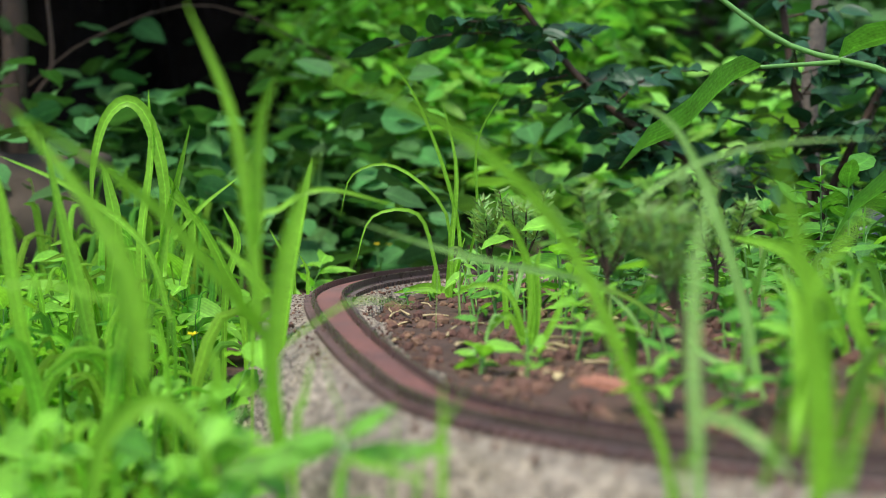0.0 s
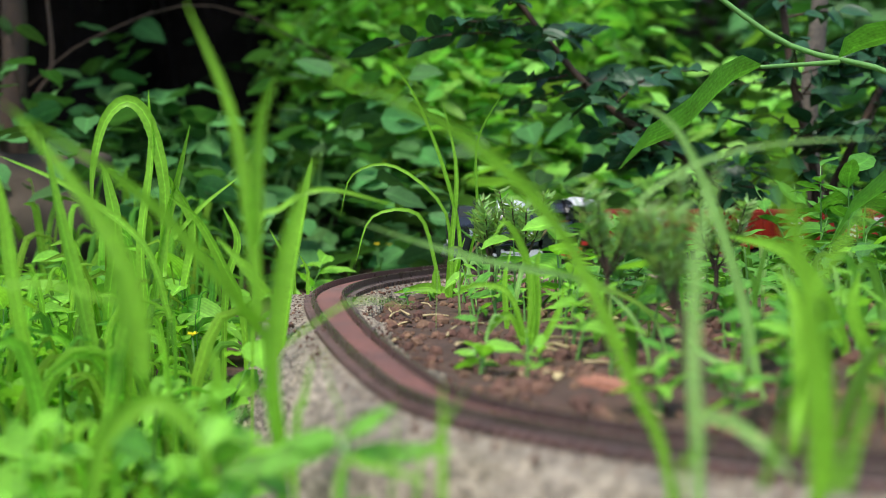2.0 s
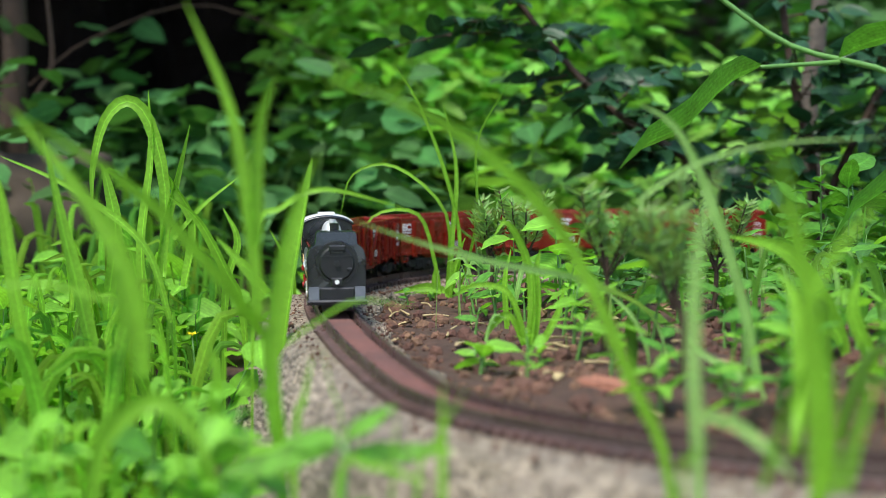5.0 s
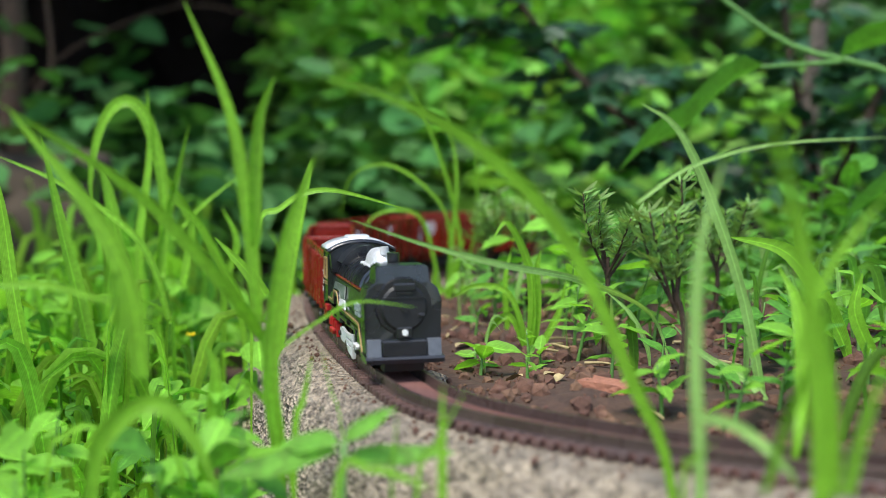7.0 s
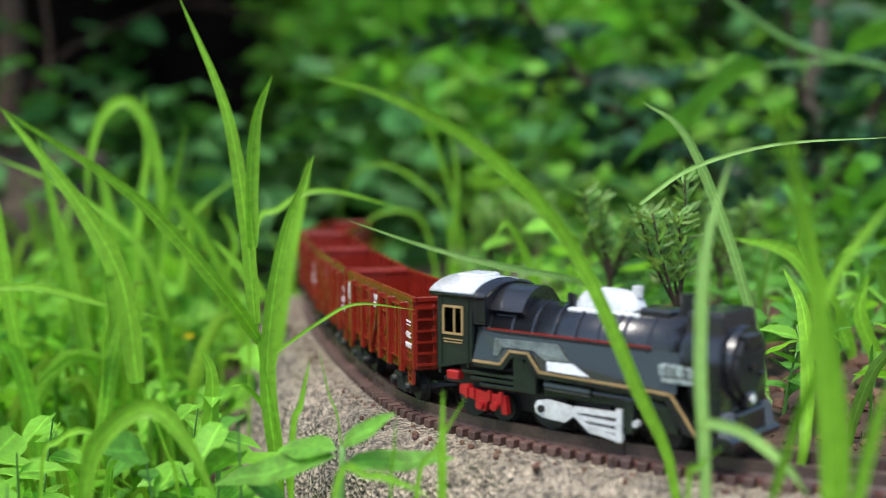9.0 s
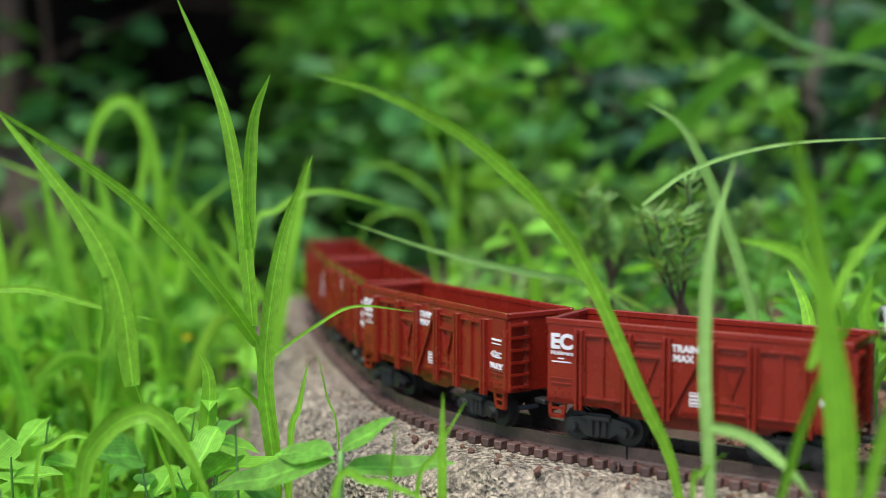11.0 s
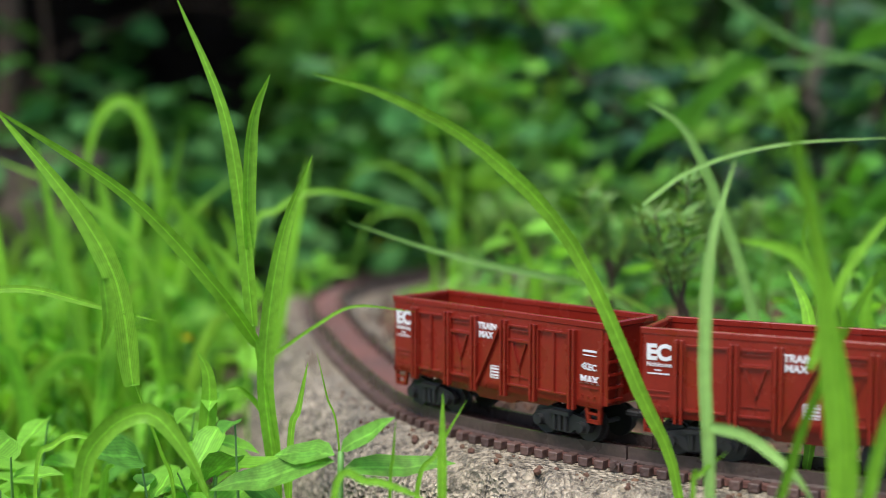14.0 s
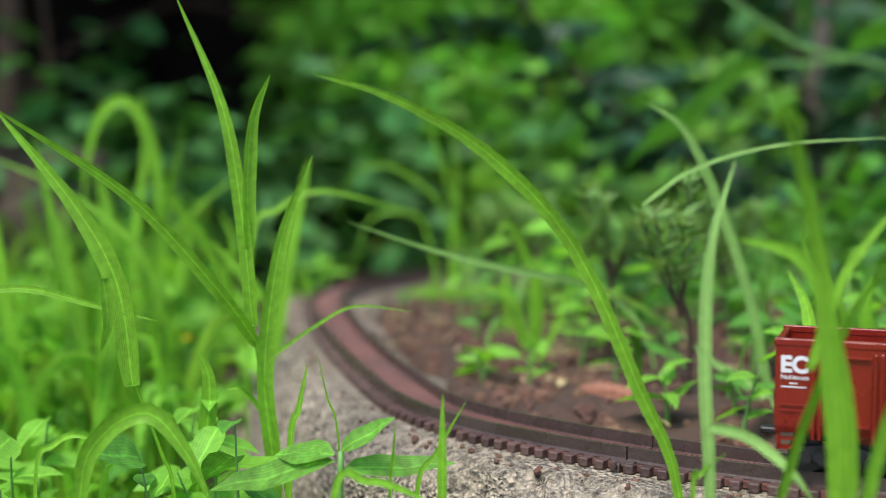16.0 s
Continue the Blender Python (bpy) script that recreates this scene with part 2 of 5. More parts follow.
def offset_of(px, py):
    """How far points lie to the outer side of the track (negative: inside), and where along it."""
    best, side, where = np.full(px.shape, 9.0), np.ones(px.shape), np.zeros(px.shape)
    for s, x, y, th in LINE[::6]:
        dx, dy = px - x, py - y
        d = np.hypot(dx, dy)
        o = dx * math.sin(th) - dy * math.cos(th)
        hit = d < best
        best, side, where = np.where(hit, d, best), np.where(hit, np.sign(o), side), np.where(hit, s, where)
    return best * side, where


def rough(x, y, z=0.0, k=1.0):
    return noise.noise(Vector((x * k, y * k, z * k)))


# ---- ground ----
def ground_height(x, y, off):
    """Soil bed inside the loop, lower ground outside it."""
    inner = -0.013 + 0.006 * rough(x, y, 0, 14) + 0.004 * rough(x, y, 3, 45) + 0.010 * min(max((-off - 0.05) / 0.2, 0), 1)
    if off < 0:
        return inner
    low = -0.085 + 0.02 * rough(x, y, 5, 5) + 0.006 * rough(x, y, 7, 30)
    back = min(max((y - 0.95) / 0.35, 0), 1)
    low = low * (1 - back) + (-0.03 + 0.03 * rough(x, y, 5, 4)) * back
    bank = min(max((y - 2.55) / 0.7, 0), 1)
    return low + 1.3 * bank * bank * (3 - 2 * bank)


def build_ground():
    def axis(lo, hi, n, reach):
        core = np.linspace(lo, hi, n)
        out = np.geomspace(0.05, reach, 22)
        return np.concatenate([lo - out[::-1], core, hi + out])
    xs, ys = axis(-0.6, 0.7, 150, 300), axis(0.12, 1.5, 170, 300)
    gx, gy = np.meshgrid(xs, ys)
    off, _ = offset_of(gx, gy)
    verts = [(x, y, ground_height(x, y, o)) for x, y, o in zip(gx.ravel(), gy.ravel(), off.ravel())]
    w = len(xs)
    faces = [(j * w + i, j * w + i + 1, (j + 1) * w + i + 1, (j + 1) * w + i) for j in range(len(ys) - 1) for i in range(w - 1)]
    ob = new("ground", mesh_of("ground", verts, faces, SOIL, True))
    tagged(ob, "dark crumbly garden soil with low uneven relief", "ground", kind="structure")


build_ground()


def build_kerb():
    """The low concrete wall that carries the track, swept along its line."""
    prof = [(-0.034, -0.030), (-0.029, -0.013), (-0.023, -0.0085), (-0.015, -0.0075), (0.0, -0.0075), (0.015, -0.0075), (0.024, -0.0085), (0.032, -0.012), (0.039, -0.020), (0.046, -0.035), (0.052, -0.055), (0.060, -0.085), (0.066, -0.13)]
    fine = []
    for (a, b), (c, d) in zip(prof, prof[1:]):
        for k in range(3):
            fine.append((a + (c - a) * k / 3, b + (d - b) * k / 3))
    fine.append(prof[-1])
    ss = np.arange(-0.5, LINE[-1, 0], 0.003)
    verts, faces, w = [], [], len(fine)
    for s in ss:
        for o, z in fine:
            x, y, _ = beside(s, o, z)
            away = min(max((abs(o) - 0.017) / 0.012, 0), 1)
            d = away * (0.007 * rough(x, y, z, 22) + 0.004 * rough(x, y, z, 70) + 0.0028 * rough(x, y, z, 160))
            verts.append(beside(s, o + d * (1 if o > 0 else -1), z + d * 0.7))
    for j in range(len(ss) - 1):
        for i in range(w - 1):
            a = j * w + i
            faces.append((a, a + w, a + w + 1, a + 1))
    ob = new("concrete_wall", mesh_of("concrete_wall", verts, faces, CONCRETE, True))
    tagged(ob, "low rough weathered concrete wall with lichen stains", "wall", kind="structure")


build_kerb()

# ---- toy train ----
RAIL_OFF = 0.0092
WL, WW, ZT, ZB = 0.098, 0.0296, 0.0404, 0.0132
LL = 0.115


def wheel_set(parent, x, r, name="wheel"):
    me = None
    for side in (-1, 1):
        bm = bmesh.new()
        tube(bm, (x, side * 0.0072, r), (x, side * 0.0096, r), r, seg=20)
        tube(bm, (x, side * 0.0060, r), (x, side * 0.0074, r), r * 1.13, seg=20)
        tube(bm, (x, side * 0.0095, r), (x, side * 0.0104, r), r * 0.35, seg=10)
        part(name, bm, BLACK_DULL, parent, "black plastic flanged wheel")
    part("axle", tube(bmesh.new(), (x, -0.0075, r), (x, 0.0075, r), 0.0009, seg=8), GREY, parent)


def bogie(parent, x):
    bm = bmesh.new()
    for side in (-1, 1):
        y = side * 0.0118
        prism(bm, [(x - 0.0125, 0.0060), (x - 0.0105, 0.0080), (x - 0.004, 0.0092), (x + 0.004, 0.0092), (x + 0.0105, 0.0080), (x + 0.0125, 0.0060), (x + 0.0115, 0.0034), (x + 0.0065, 0.0042), (x + 0.004, 0.0024), (x - 0.004, 0.0024), (x - 0.0065, 0.0042), (x - 0.0115, 0.0034)], y - 0.0012 * side, y + 0.0012 * side)
        for k in (-1, 1):
            tube(bm, (x + k * 0.009, y, 0.0052), (x + k * 0.009, y + side * 0.0028, 0.0052), 0.0022, 0.0017, 12)
        for k in (-1, 0, 1):
            tube(bm, (x + k * 0.0024, y + side * 0.0015, 0.0030), (x + k * 0.0024, y + side * 0.0015, 0.0082), 0.0009, seg=8)
        box(bm, x - 0.0045, x + 0.0045, y, y + side * 0.0026, 0.0082, 0.0094)
    box(bm, x - 0.004, x + 0.004, -0.012, 0.012, 0.006, 0.0100)
    b = part("bogie", bm, BLACK_DULL, parent, "black plastic bogie with axle boxes and springs")
    for k in (-1, 1):
        wheel_set(b, x + k * 0.009, 0.0052)


def build_wagon():
    w = new("goods_wagon")
    tagged(w, "oxide red plastic open goods wagon with white lettering, on toy rails", "toy wagon", "wagons of the toy train")
    h, t = WL / 2, 0.0011
    yo = WW / 2 - 0.0012
    for side in (-1, 1):
        y = side * yo
        wall = part("side_wall", B(-h, h, y - t / 2, y + t / 2, ZB, ZT - 0.001, bevel=0.0002), RED, w)
        o = y + side * t / 2
        # twin upright ribs
        for x in (-0.0372, -0.0203, -0.007, 0.007, 0.0203, 0.0372):
            bm = bmesh.new()
            for dx in (-0.0009, 0.0009):
                box(bm, x + dx - 0.0005, x + dx + 0.0005, min(o - side * 0.0002, o + side * 0.0017), max(o - side * 0.0002, o + side * 0.0017), ZB - 0.0022, ZT - 0.0032, bevel=0.00015)
            part("rib", bm, RED, wall)
        # framed door panels
        for a, b in ((-0.0353, -0.0293), (-0.0287, -0.0224), (-0.0186, -0.0090), (0.0090, 0.0186), (0.0224, 0.0287), (0.0293, 0.0353)):
            z0, z1 = ZB + 0.0022, ZT - 0.0048
            part("door_frame", ribbon(bmesh.new(), [(a, z0), (b, z0), (b, z1), (a, z1), (a, z0)], o - side * 0.0001, 0.00026, side * 0.0010), RED, wall)
            if b - a > 0.0074:
                part("door_ledge", ribbon(bmesh.new(), [(a + 0.001, z1 - 0.0015), (b - 0.001, z1 - 0.0015)], o, 0.0002, side * 0.0005), RED, wall)
                part("door_crossbar", ribbon(bmesh.new(), [(a + 0.0005, z1 - 0.0048), (b - 0.0005, z1 - 0.0048)], o, 0.00045, side * 0.0010), RED, wall)
                m = (a + b) / 2
                part("door_brace", ribbon(bmesh.new(), [(m - 0.003, z1 - 0.006), (m, z0 + 0.006), (m + 0.003, z1 - 0.006)], o, 0.00026, side * 0.0009), RED, wall)
                part("door_strip", ribbon(bmesh.new(), [(m, z0 + 0.006), (m, z0 + 0.001)], o, 0.00018, side * 0.0005), RED, wall)
                part("door_ledge", ribbon(bmesh.new(), [(a, z0 + 0.003), (b, z0 + 0.003)], o, 0.00018, side * 0.0004), RED, wall)
        part("diagonal_brace", ribbon(bmesh.new(), [(-side * 0.0055, ZT - 0.0045), (side * 0.0055, ZB + 0.001)], o, 0.0005, side * 0.0013), RED, wall)
        part("top_rim", B(-h - 0.0008, h + 0.0008, y - 0.0008, y + 0.0009, ZT - 0.0022, ZT, bevel=0.0003), RED, w)
        part("lower_rim", B(-h, h, y - 0.0009, y + side * 0.0011 + 0.0002, ZB - 0.0006, ZB + 0.0011, bevel=0.0002), RED, w)
        # rivets and small ledges near the ends
        bm = bmesh.new()
        for x in (-0.046, -0.0435, -0.041, 0.041, 0.0435, 0.046):
            tube(bm, (x, o, ZB + 0.0028), (x, o + side * 0.0005, ZB + 0.0028), 0.0004, seg=6)
        for z in (0.0058, 0.0075):
            ribbon(bm, [(-0.0475, ZB + z), (-0.0405, ZB + z)], o, 0.0002, side * 0.0004)
            ribbon(bm, [(0.0475, ZB + z), (0.0405, ZB + z)], o, 0.0002, side * 0.0004)
        tagged(part("rivet_row", bm, RED, wall), kind="stuff")
        # steps hanging at the corners
        for e in (-1, 1):
            bm = ribbon(bmesh.new(), [(e * 0.0480, ZB), (e * 0.0478, ZB - 0.0052), (e * 0.0435, ZB - 0.0052), (e * 0.0425, ZB)], o - side * 0.0012, 0.0006, side * 0.0012)
            ribbon(bm, [(e * 0.0475, ZB - 0.0026), (e * 0.0432, ZB - 0.0026)], o - side * 0.0012, 0.0004, side * 0.0012)
            part("step", bm, RED, w)
        # white lettering, the same on both sides
        y1 = o + side * 0.0001
        lettering("lettering", "EC", 0.0066, WHITE, wall, side * 0.0478, y1, ZT - 0.0098, side, 0.045)
        lettering("lettering", "Nobleness", 0.0019, WHITE, wall, side * 0.0477, y1, ZT - 0.0120, side)
        lettering("lettering", "TRAIN", 0.0031, WHITE, wall, side * 0.0058, y1, ZT - 0.0074, side, 0.035)
        lettering("lettering", "MAX", 0.0031, WHITE, wall, side * 0.0053, y1, ZT - 0.0104, side, 0.035)
        q = side
        for z, a, b in ((0.0132, 0.0450, 0.0430), (0.0143, 0.0472, 0.0405)):
            part("print_bar", ribbon(bmesh.new(), [(q * a, ZT - z), (q * b, ZT - z)], o, 0.0002, side * 0.00015), WHITE, wall, "white printed bar")
        for z, a, b, k in ((0.0096, -0.0414, -0.0464, 0.00035), (0.0110, -0.0414, -0.0464, 0.00018)):
            part("print_bar", ribbon(bmesh.new(), [(q * a, ZT - z), (q * b, ZT - z)], o, k, side * 0.00015), WHITE, wall, "white printed bar")
        for z in (0.0207, 0.0218, 0.0229):
            part("print_bar", ribbon(bmesh.new(), [(-q * 0.0010, ZT - z), (-q * 0.0056, ZT - z)], o, 0.00028, side * 0.00015), WHITE, wall, "white printed bar")
        lettering("lettering", "EC", 0.0028, WHITE, wall, side * -0.0434, y1, ZT - 0.0157, side, 0.03)
        lettering("lettering", "MAX", 0.0034, WHITE, wall, side * -0.0402, y1, ZT - 0.0200, side, 0.04)
        for k in (0.0, 0.0012):
            part("chevron", ribbon(bmesh.new(), [(-q * (0.0421 + k), ZT - 0.0136), (-q * (0.0406 + k), ZT - 0.0146), (-q * (0.0421 + k), ZT - 0.0156)], o, 0.00022, side * 0.00015), WHITE, wall, "white printed chevron")
        part("print_frame", ribbon(bmesh.new(), [(-q * 0.0004, ZT - 0.0198), (-q * 0.0062, ZT - 0.0198), (-q * 0.0062, ZT - 0.0238), (-q * 0.0004, ZT - 0.0238), (-q * 0.0004, ZT - 0.0198)], o, 0.00016, side * 0.00015), WHITE, wall, "white printed frame")
    for e in (-1, 1):
        x = e * (h - t / 2)
        wall = part("end_wall", B(x - t / 2, x + t / 2, -yo + t / 2, yo - t / 2, ZB, ZT - 0.001, bevel=0.0002), RED, w)
        part("end_rim", B(x - 0.0008, x + 0.0010, -yo + 0.0009, yo - 0.0009, ZT - 0.0022, ZT - 0.0001, bevel=0.0004), RED, w)
        for y in (-0.006, 0.006):
            part("rib", B(min(x, x + e * 0.0016), max(x, x + e * 0.0016), y - 0.0006, y + 0.0006, ZB, ZT - 0.003, bevel=0.0002), RED, wall)
        # ladders at opposite corners
        y = -e * (yo - 0.0042)
        bm = bmesh.new()
        for dy in (-0.0036, 0.0036):
            box(bm, min(x, x + e * 0.0022), max(x, x + e * 0.0022), y + dy - 0.0004, y + dy + 0.0004, ZB + 0.0005, ZT - 0.003)
        lad = part("ladder", bm, RED, wall)
        for k in range(6):
            z = ZB + 0.002 + k * 0.0042
            part("rung", B(min(x + e * 0.0006, x + e * 0.0026), max(x + e * 0.0006, x + e * 0.0026), y - 0.0038, y + 0.0038, z - 0.0004, z + 0.0005), RED, lad)
        part("coupler", B(min(e * h, e * (h + 0.0058)), max(e * h, e * (h + 0.0054)), -0.0022, 0.0022, 0.0088, 0.0108, bevel=0.0005), BLACK_DULL, w, "black hook coupling")
    part("floor_plate", B(-h + t, h - t, -yo, yo, ZB - 0.0004, ZB + 0.001), RED, w)
    part("underframe", prism(bmesh.new(), [(-0.030, ZB - 0.0006), (0.030, ZB - 0.0006), (0.024, ZB - 0.0036), (0.010, ZB - 0.0040), (0.008, ZB - 0.0052), (-0.008, ZB - 0.0052), (-0.010, ZB - 0.0040), (-0.024, ZB - 0.0036)], -0.011, 0.011), RED, w)
    for x in (-0.031, 0.031):
        bogie(w, x)
        part("pivot", tube(bmesh.new(), (x, 0, 0.0095), (x, 0, ZB), 0.004, seg=10), BLACK_DULL, w)
    return w


def plate(bm, outline, x0, x1):
    """A block with the outline (y, z), from x0 to x1."""
    a = [bm.verts.new((x0, y, z)) for y, z in outline]
    b = [bm.verts.new((x1, y, z)) for y, z in outline]
    k = len(outline)
    bm.faces.new(a)
    bm.faces.new(b[::-1])
    for i in range(k):
        j = (i + 1) % k
        bm.faces.new((a[i], a[j], b[j], b[i]))
    bmesh.ops.recalc_face_normals(bm, faces=bm.faces)
    return bm


def skin(bm, corners, dy):
    """A thin panel through the corners, dy thick."""
    bm.faces.new([bm.verts.new(p) for p in corners])
    grown = bmesh.ops.extrude_face_region(bm, geom=list(bm.faces))
    for v in grown["geom"]:
        if isinstance(v, bmesh.types.BMVert):
            v.co.y += dy
    bmesh.ops.recalc_face_normals(bm, faces=bm.faces)
    return bm


def build_loco():
    """Steam engine with a cab, a banded boiler and a broad shrouded front; the middle of its length is its origin."""
    l = new("steam_locomotive")
    tagged(l, "black plastic toy steam locomotive with gold lines on toy rails", "toy locomotive")
    r, f = -LL / 2, LL / 2

    def span(a, b):
        return min(a, b), max(a, b)

    part("chassis", B(r + 0.003, f - 0.010, -0.0066, 0.0066, 0.0035, 0.020, bevel=0.0006), BLACK_DULL, l)
    # cab with open windows
    cab = part("cab", B(r, r + 0.0012, -0.0152, 0.0152, 0.0150, 0.0430, bevel=0.0003), GREENISH, l, "dark green cab walls")
    part("front_wall", B(r + 0.0142, r + 0.0154, -0.0152, 0.0152, 0.0200, 0.0430), BLACK, cab)
    for side in (-1, 1):
        y = span(side * 0.0156, side * 0.0144)
        bm = bmesh.new()
        prism(bm, [(r, 0.0170), (r + 0.0155, 0.0205), (r + 0.0155, 0.0300), (r, 0.0300)], side * 0.0144, side * 0.0156)
        box(bm, r, r + 0.0155, *y, 0.0395, 0.0428)
        box(bm, r, r + 0.0029, *y, 0.0299, 0.0396)
        box(bm, r + 0.0114, r + 0.0155, *y, 0.0299, 0.0396)
        part("side_wall", bm, GREENISH, cab)
        o = side * 0.0156
        bm = ribbon(bmesh.new(), [(r + 0.0029, 0.0299), (r + 0.0114, 0.0299), (r + 0.0114, 0.0395), (r + 0.0029, 0.0395), (r + 0.0029, 0.0299)], o, 0.00038, side * 0.0005)
        ribbon(bm, [(r + 0.0078, 0.0299), (r + 0.0078, 0.0395)], o, 0.00035, side * 0.0004)
        ribbon(bm, [(r + 0.0029, 0.0278), (r + 0.0114, 0.0278)], o, 0.00016, side * 0.0003)
        ribbon(bm, [(r + 0.0032, 0.0268), (r + 0.0110, 0.0268)], o, 0.00016, side * 0.0003)
        part("window_frame", bm, GOLD, cab, "thin gold window frame")
        bm = bmesh.new()
        for x in (0.0020, 0.0140):
            ribbon(bm, [(r + x, 0.0185), (r + x, 0.0420)], o, 0.00022, side * 0.0004)
        part("corner_strip", bm, GREENISH, cab)
    # arched roof with a silvered rear half
    arc = [(0.0168 * math.sin(a) / math.sin(1.05), 0.0376 + 0.0112 * math.cos(a) ** 0.8) for a in np.linspace(-1.05, 1.05, 17)]

    def arched(x0, x1, lift, thick, name, mat, parent, label=""):
        bm = bmesh.new()
        rows = [[bm.verts.new((x, y * s, z + d)) for y, z in arc] for x in (x0, x1) for s, d in ((1, lift), (0.955, lift - thick))]
        a, a2, b, b2 = rows
        k = len(arc)
        for i in range(k - 1):
            for p, q in ((a, b), (b2, a2), (a2, a), (b, b2)):
                bm.faces.new((p[i], p[i + 1], q[i + 1], q[i]))
        for i in (0, k - 1):
            bm.faces.new((a[i], b[i], b2[i], a2[i]))
        bmesh.ops.recalc_face_normals(bm, faces=bm.faces)
        return part(name, bm, mat, parent, label, True)

    roof = arched(r - 0.0030, r + 0.0215, 0.0, 0.0012, "roof", BLACK, l)
    arched(r - 0.0030, r + 0.0165, 0.0006, 0.0004, "roof_cover", SILVER, roof, "worn silver painted roof top")
    part("roof_hatch", B(r + 0.001, r + 0.0125, -0.0055, 0.0055, 0.0484, 0.0502, bevel=0.0006), SILVER, roof)
    for x in (0.003, 0.0055, 0.008, 0.0105):
        part("hatch_strip", B(r + x - 0.0003, r + x + 0.0003, -0.0052, 0.0052, 0.0500, 0.0505), SILVER, roof)
    visor = plate(bmesh.new(), [(y * 0.93, z - 0.0012) for y, z in arc] + [(0.0150, 0.034), (-0.0150, 0.034)], r + 0.0154, r + 0.0208)
    part("arch_panel", visor, BLACK, cab)
    top = plate(bmesh.new(), [(y * 0.74, z - 0.0012 - 0.0035 * (abs(y) / 0.0168) ** 2) for y, z in arc] + [(0.0095, 0.038), (-0.0095, 0.038)], r + 0.0205, r + 0.0345)
    part("roof_extension", top, BLACK, roof)
    # boiler with bands, rivets and valves
    zc, rb = 0.0300, 0.0125
    tubes = tube(bmesh.new(), (r + 0.0195, 0, zc), (f - 0.018, 0, zc), rb, seg=48)
    boiler = part("boiler", tubes, BLACK, l, "glossy black boiler with bands")
    boiler.data.polygons.foreach_set("use_smooth", [len(p.vertices) == 4 for p in boiler.data.polygons])
    for x, w in ((0.0200, 0.0016), (0.030, 0.0009), (0.0385, 0.0009), (0.047, 0.0009), (0.0555, 0.0009), (0.064, 0.0011), (0.0672, 0.0011), (0.0704, 0.0011), (0.0736, 0.0011), (0.083, 0.0009)):
        part("boiler_band", tube(bmesh.new(), (r + x, 0, zc), (r + x + w, 0, zc), rb + 0.0005, seg=48), BLACK, boiler)
    bm = bmesh.new()
    for k in range(9):
        for a in (-0.75, -0.95):
            n = Vector((0, math.sin(a), math.cos(a)))
            p = Vector((r + 0.0225 + k * 0.0009, 0, zc)) + n * rb
            tube(bm, p - n * 0.0002, p + n * 0.0004, 0.00028, seg=6)
    part("rivet_row", bm, GREY, boiler)
    for x, y, h in ((0.0262, -0.004, 0.0030), (0.0285, -0.004, 0.0024), (0.0275, 0.004, 0.0030), (0.0455, 0.001, 0.0036), (0.0485, -0.001, 0.0036)):
        part("valve", tube(bmesh.new(), (r + x, y, zc + rb - 0.0012), (r + x, y, zc + rb + h - 0.0004), 0.0011, 0.0009, 12), BLACK, boiler)
    # silver sand dome with a flat rounded top
    bm = bmesh.new()
    bmesh.ops.create_uvsphere(bm, u_segments=28, v_segments=16, radius=1)
    for v in bm.verts:
        c = v.co
        c.x, c.y, c.z = (math.copysign(abs(q) ** e, q) for q, e in ((c.x, 0.75), (c.y, 0.8), (c.z, 0.6)))
        v.co = Vector((r + 0.0625 + c.x * 0.0135 * (1 - 0.12 * max(c.z, 0)), c.y * 0.0062 * (1 - 0.2 * max(c.z, 0)), zc + 0.0105 + c.z * 0.0084))
    dome = part("dome", bm, SILVER, l, "silver white painted sand dome", True)
    part("dome_skirt", B(r + 0.0490, r + 0.0770, -0.0066, 0.0066, zc + 0.0095, zc + 0.0118, bevel=0.0005), SILVER, dome)
    part("dome_cap", tube(bmesh.new(), (r + 0.0725, 0, zc + 0.0165), (r + 0.0725, 0, zc + 0.0202), 0.0019, seg=16), SILVER, dome)
    part("dome_base", B(r + 0.0760, r + 0.0880, -0.0055, 0.0055, zc + 0.0090, zc + 0.0138, bevel=0.0008), BLACK, l)
    part("chimney", tube(bmesh.new(), (r + 0.0912, 0, zc + 0.010), (r + 0.0912, 0, 0.0492), 0.0024, 0.0028, 18), BLACK, l)
    for side in (-1, 1):
        o = side * 0.0158
        line = [(r + 0.0166, 0.0213), (r + 0.0280, 0.0213), (r + 0.0318, 0.0262), (r + 0.0395, 0.0262), (r + 0.0444, 0.0204), (r + 0.0821, 0.0195), (r + 0.0940, 0.0190), (r + 0.1030, 0.0070)]
        under = [(r + 0.0985, 0.0070), (r + 0.0915, 0.0170), (r + 0.0821, 0.0176), (r + 0.0432, 0.0184), (r + 0.0385, 0.0240), (r + 0.0326, 0.0240), (r + 0.0290, 0.0194), (r + 0.0166, 0.0194)]
        run = part("running_board", prism(bmesh.new(), line + under, side * 0.0115, o), BLACK, l)
        part("gold_line", ribbon(bmesh.new(), line, o, 0.00042, side * 0.0004), GOLD, run, "thin gold lining")
        # sloping panel between the boiler and the running board
        q = [(r + 0.0160, side * 0.0126, 0.0330), (f - 0.0195, side * 0.0126, 0.0318), (f - 0.0195, side * 0.0156, 0.0192), (r + 0.0450, side * 0.0156, 0.0206), (r + 0.0400, side * 0.0150, 0.0262), (r + 0.0310, side * 0.0150, 0.0262), (r + 0.0280, side * 0.0156, 0.0215), (r + 0.0160, side * 0.0156, 0.0215)]
        panel = part("side_panel", skin(bmesh.new(), q, -side * 0.0012), GREENISH, l, "dark green side panel")
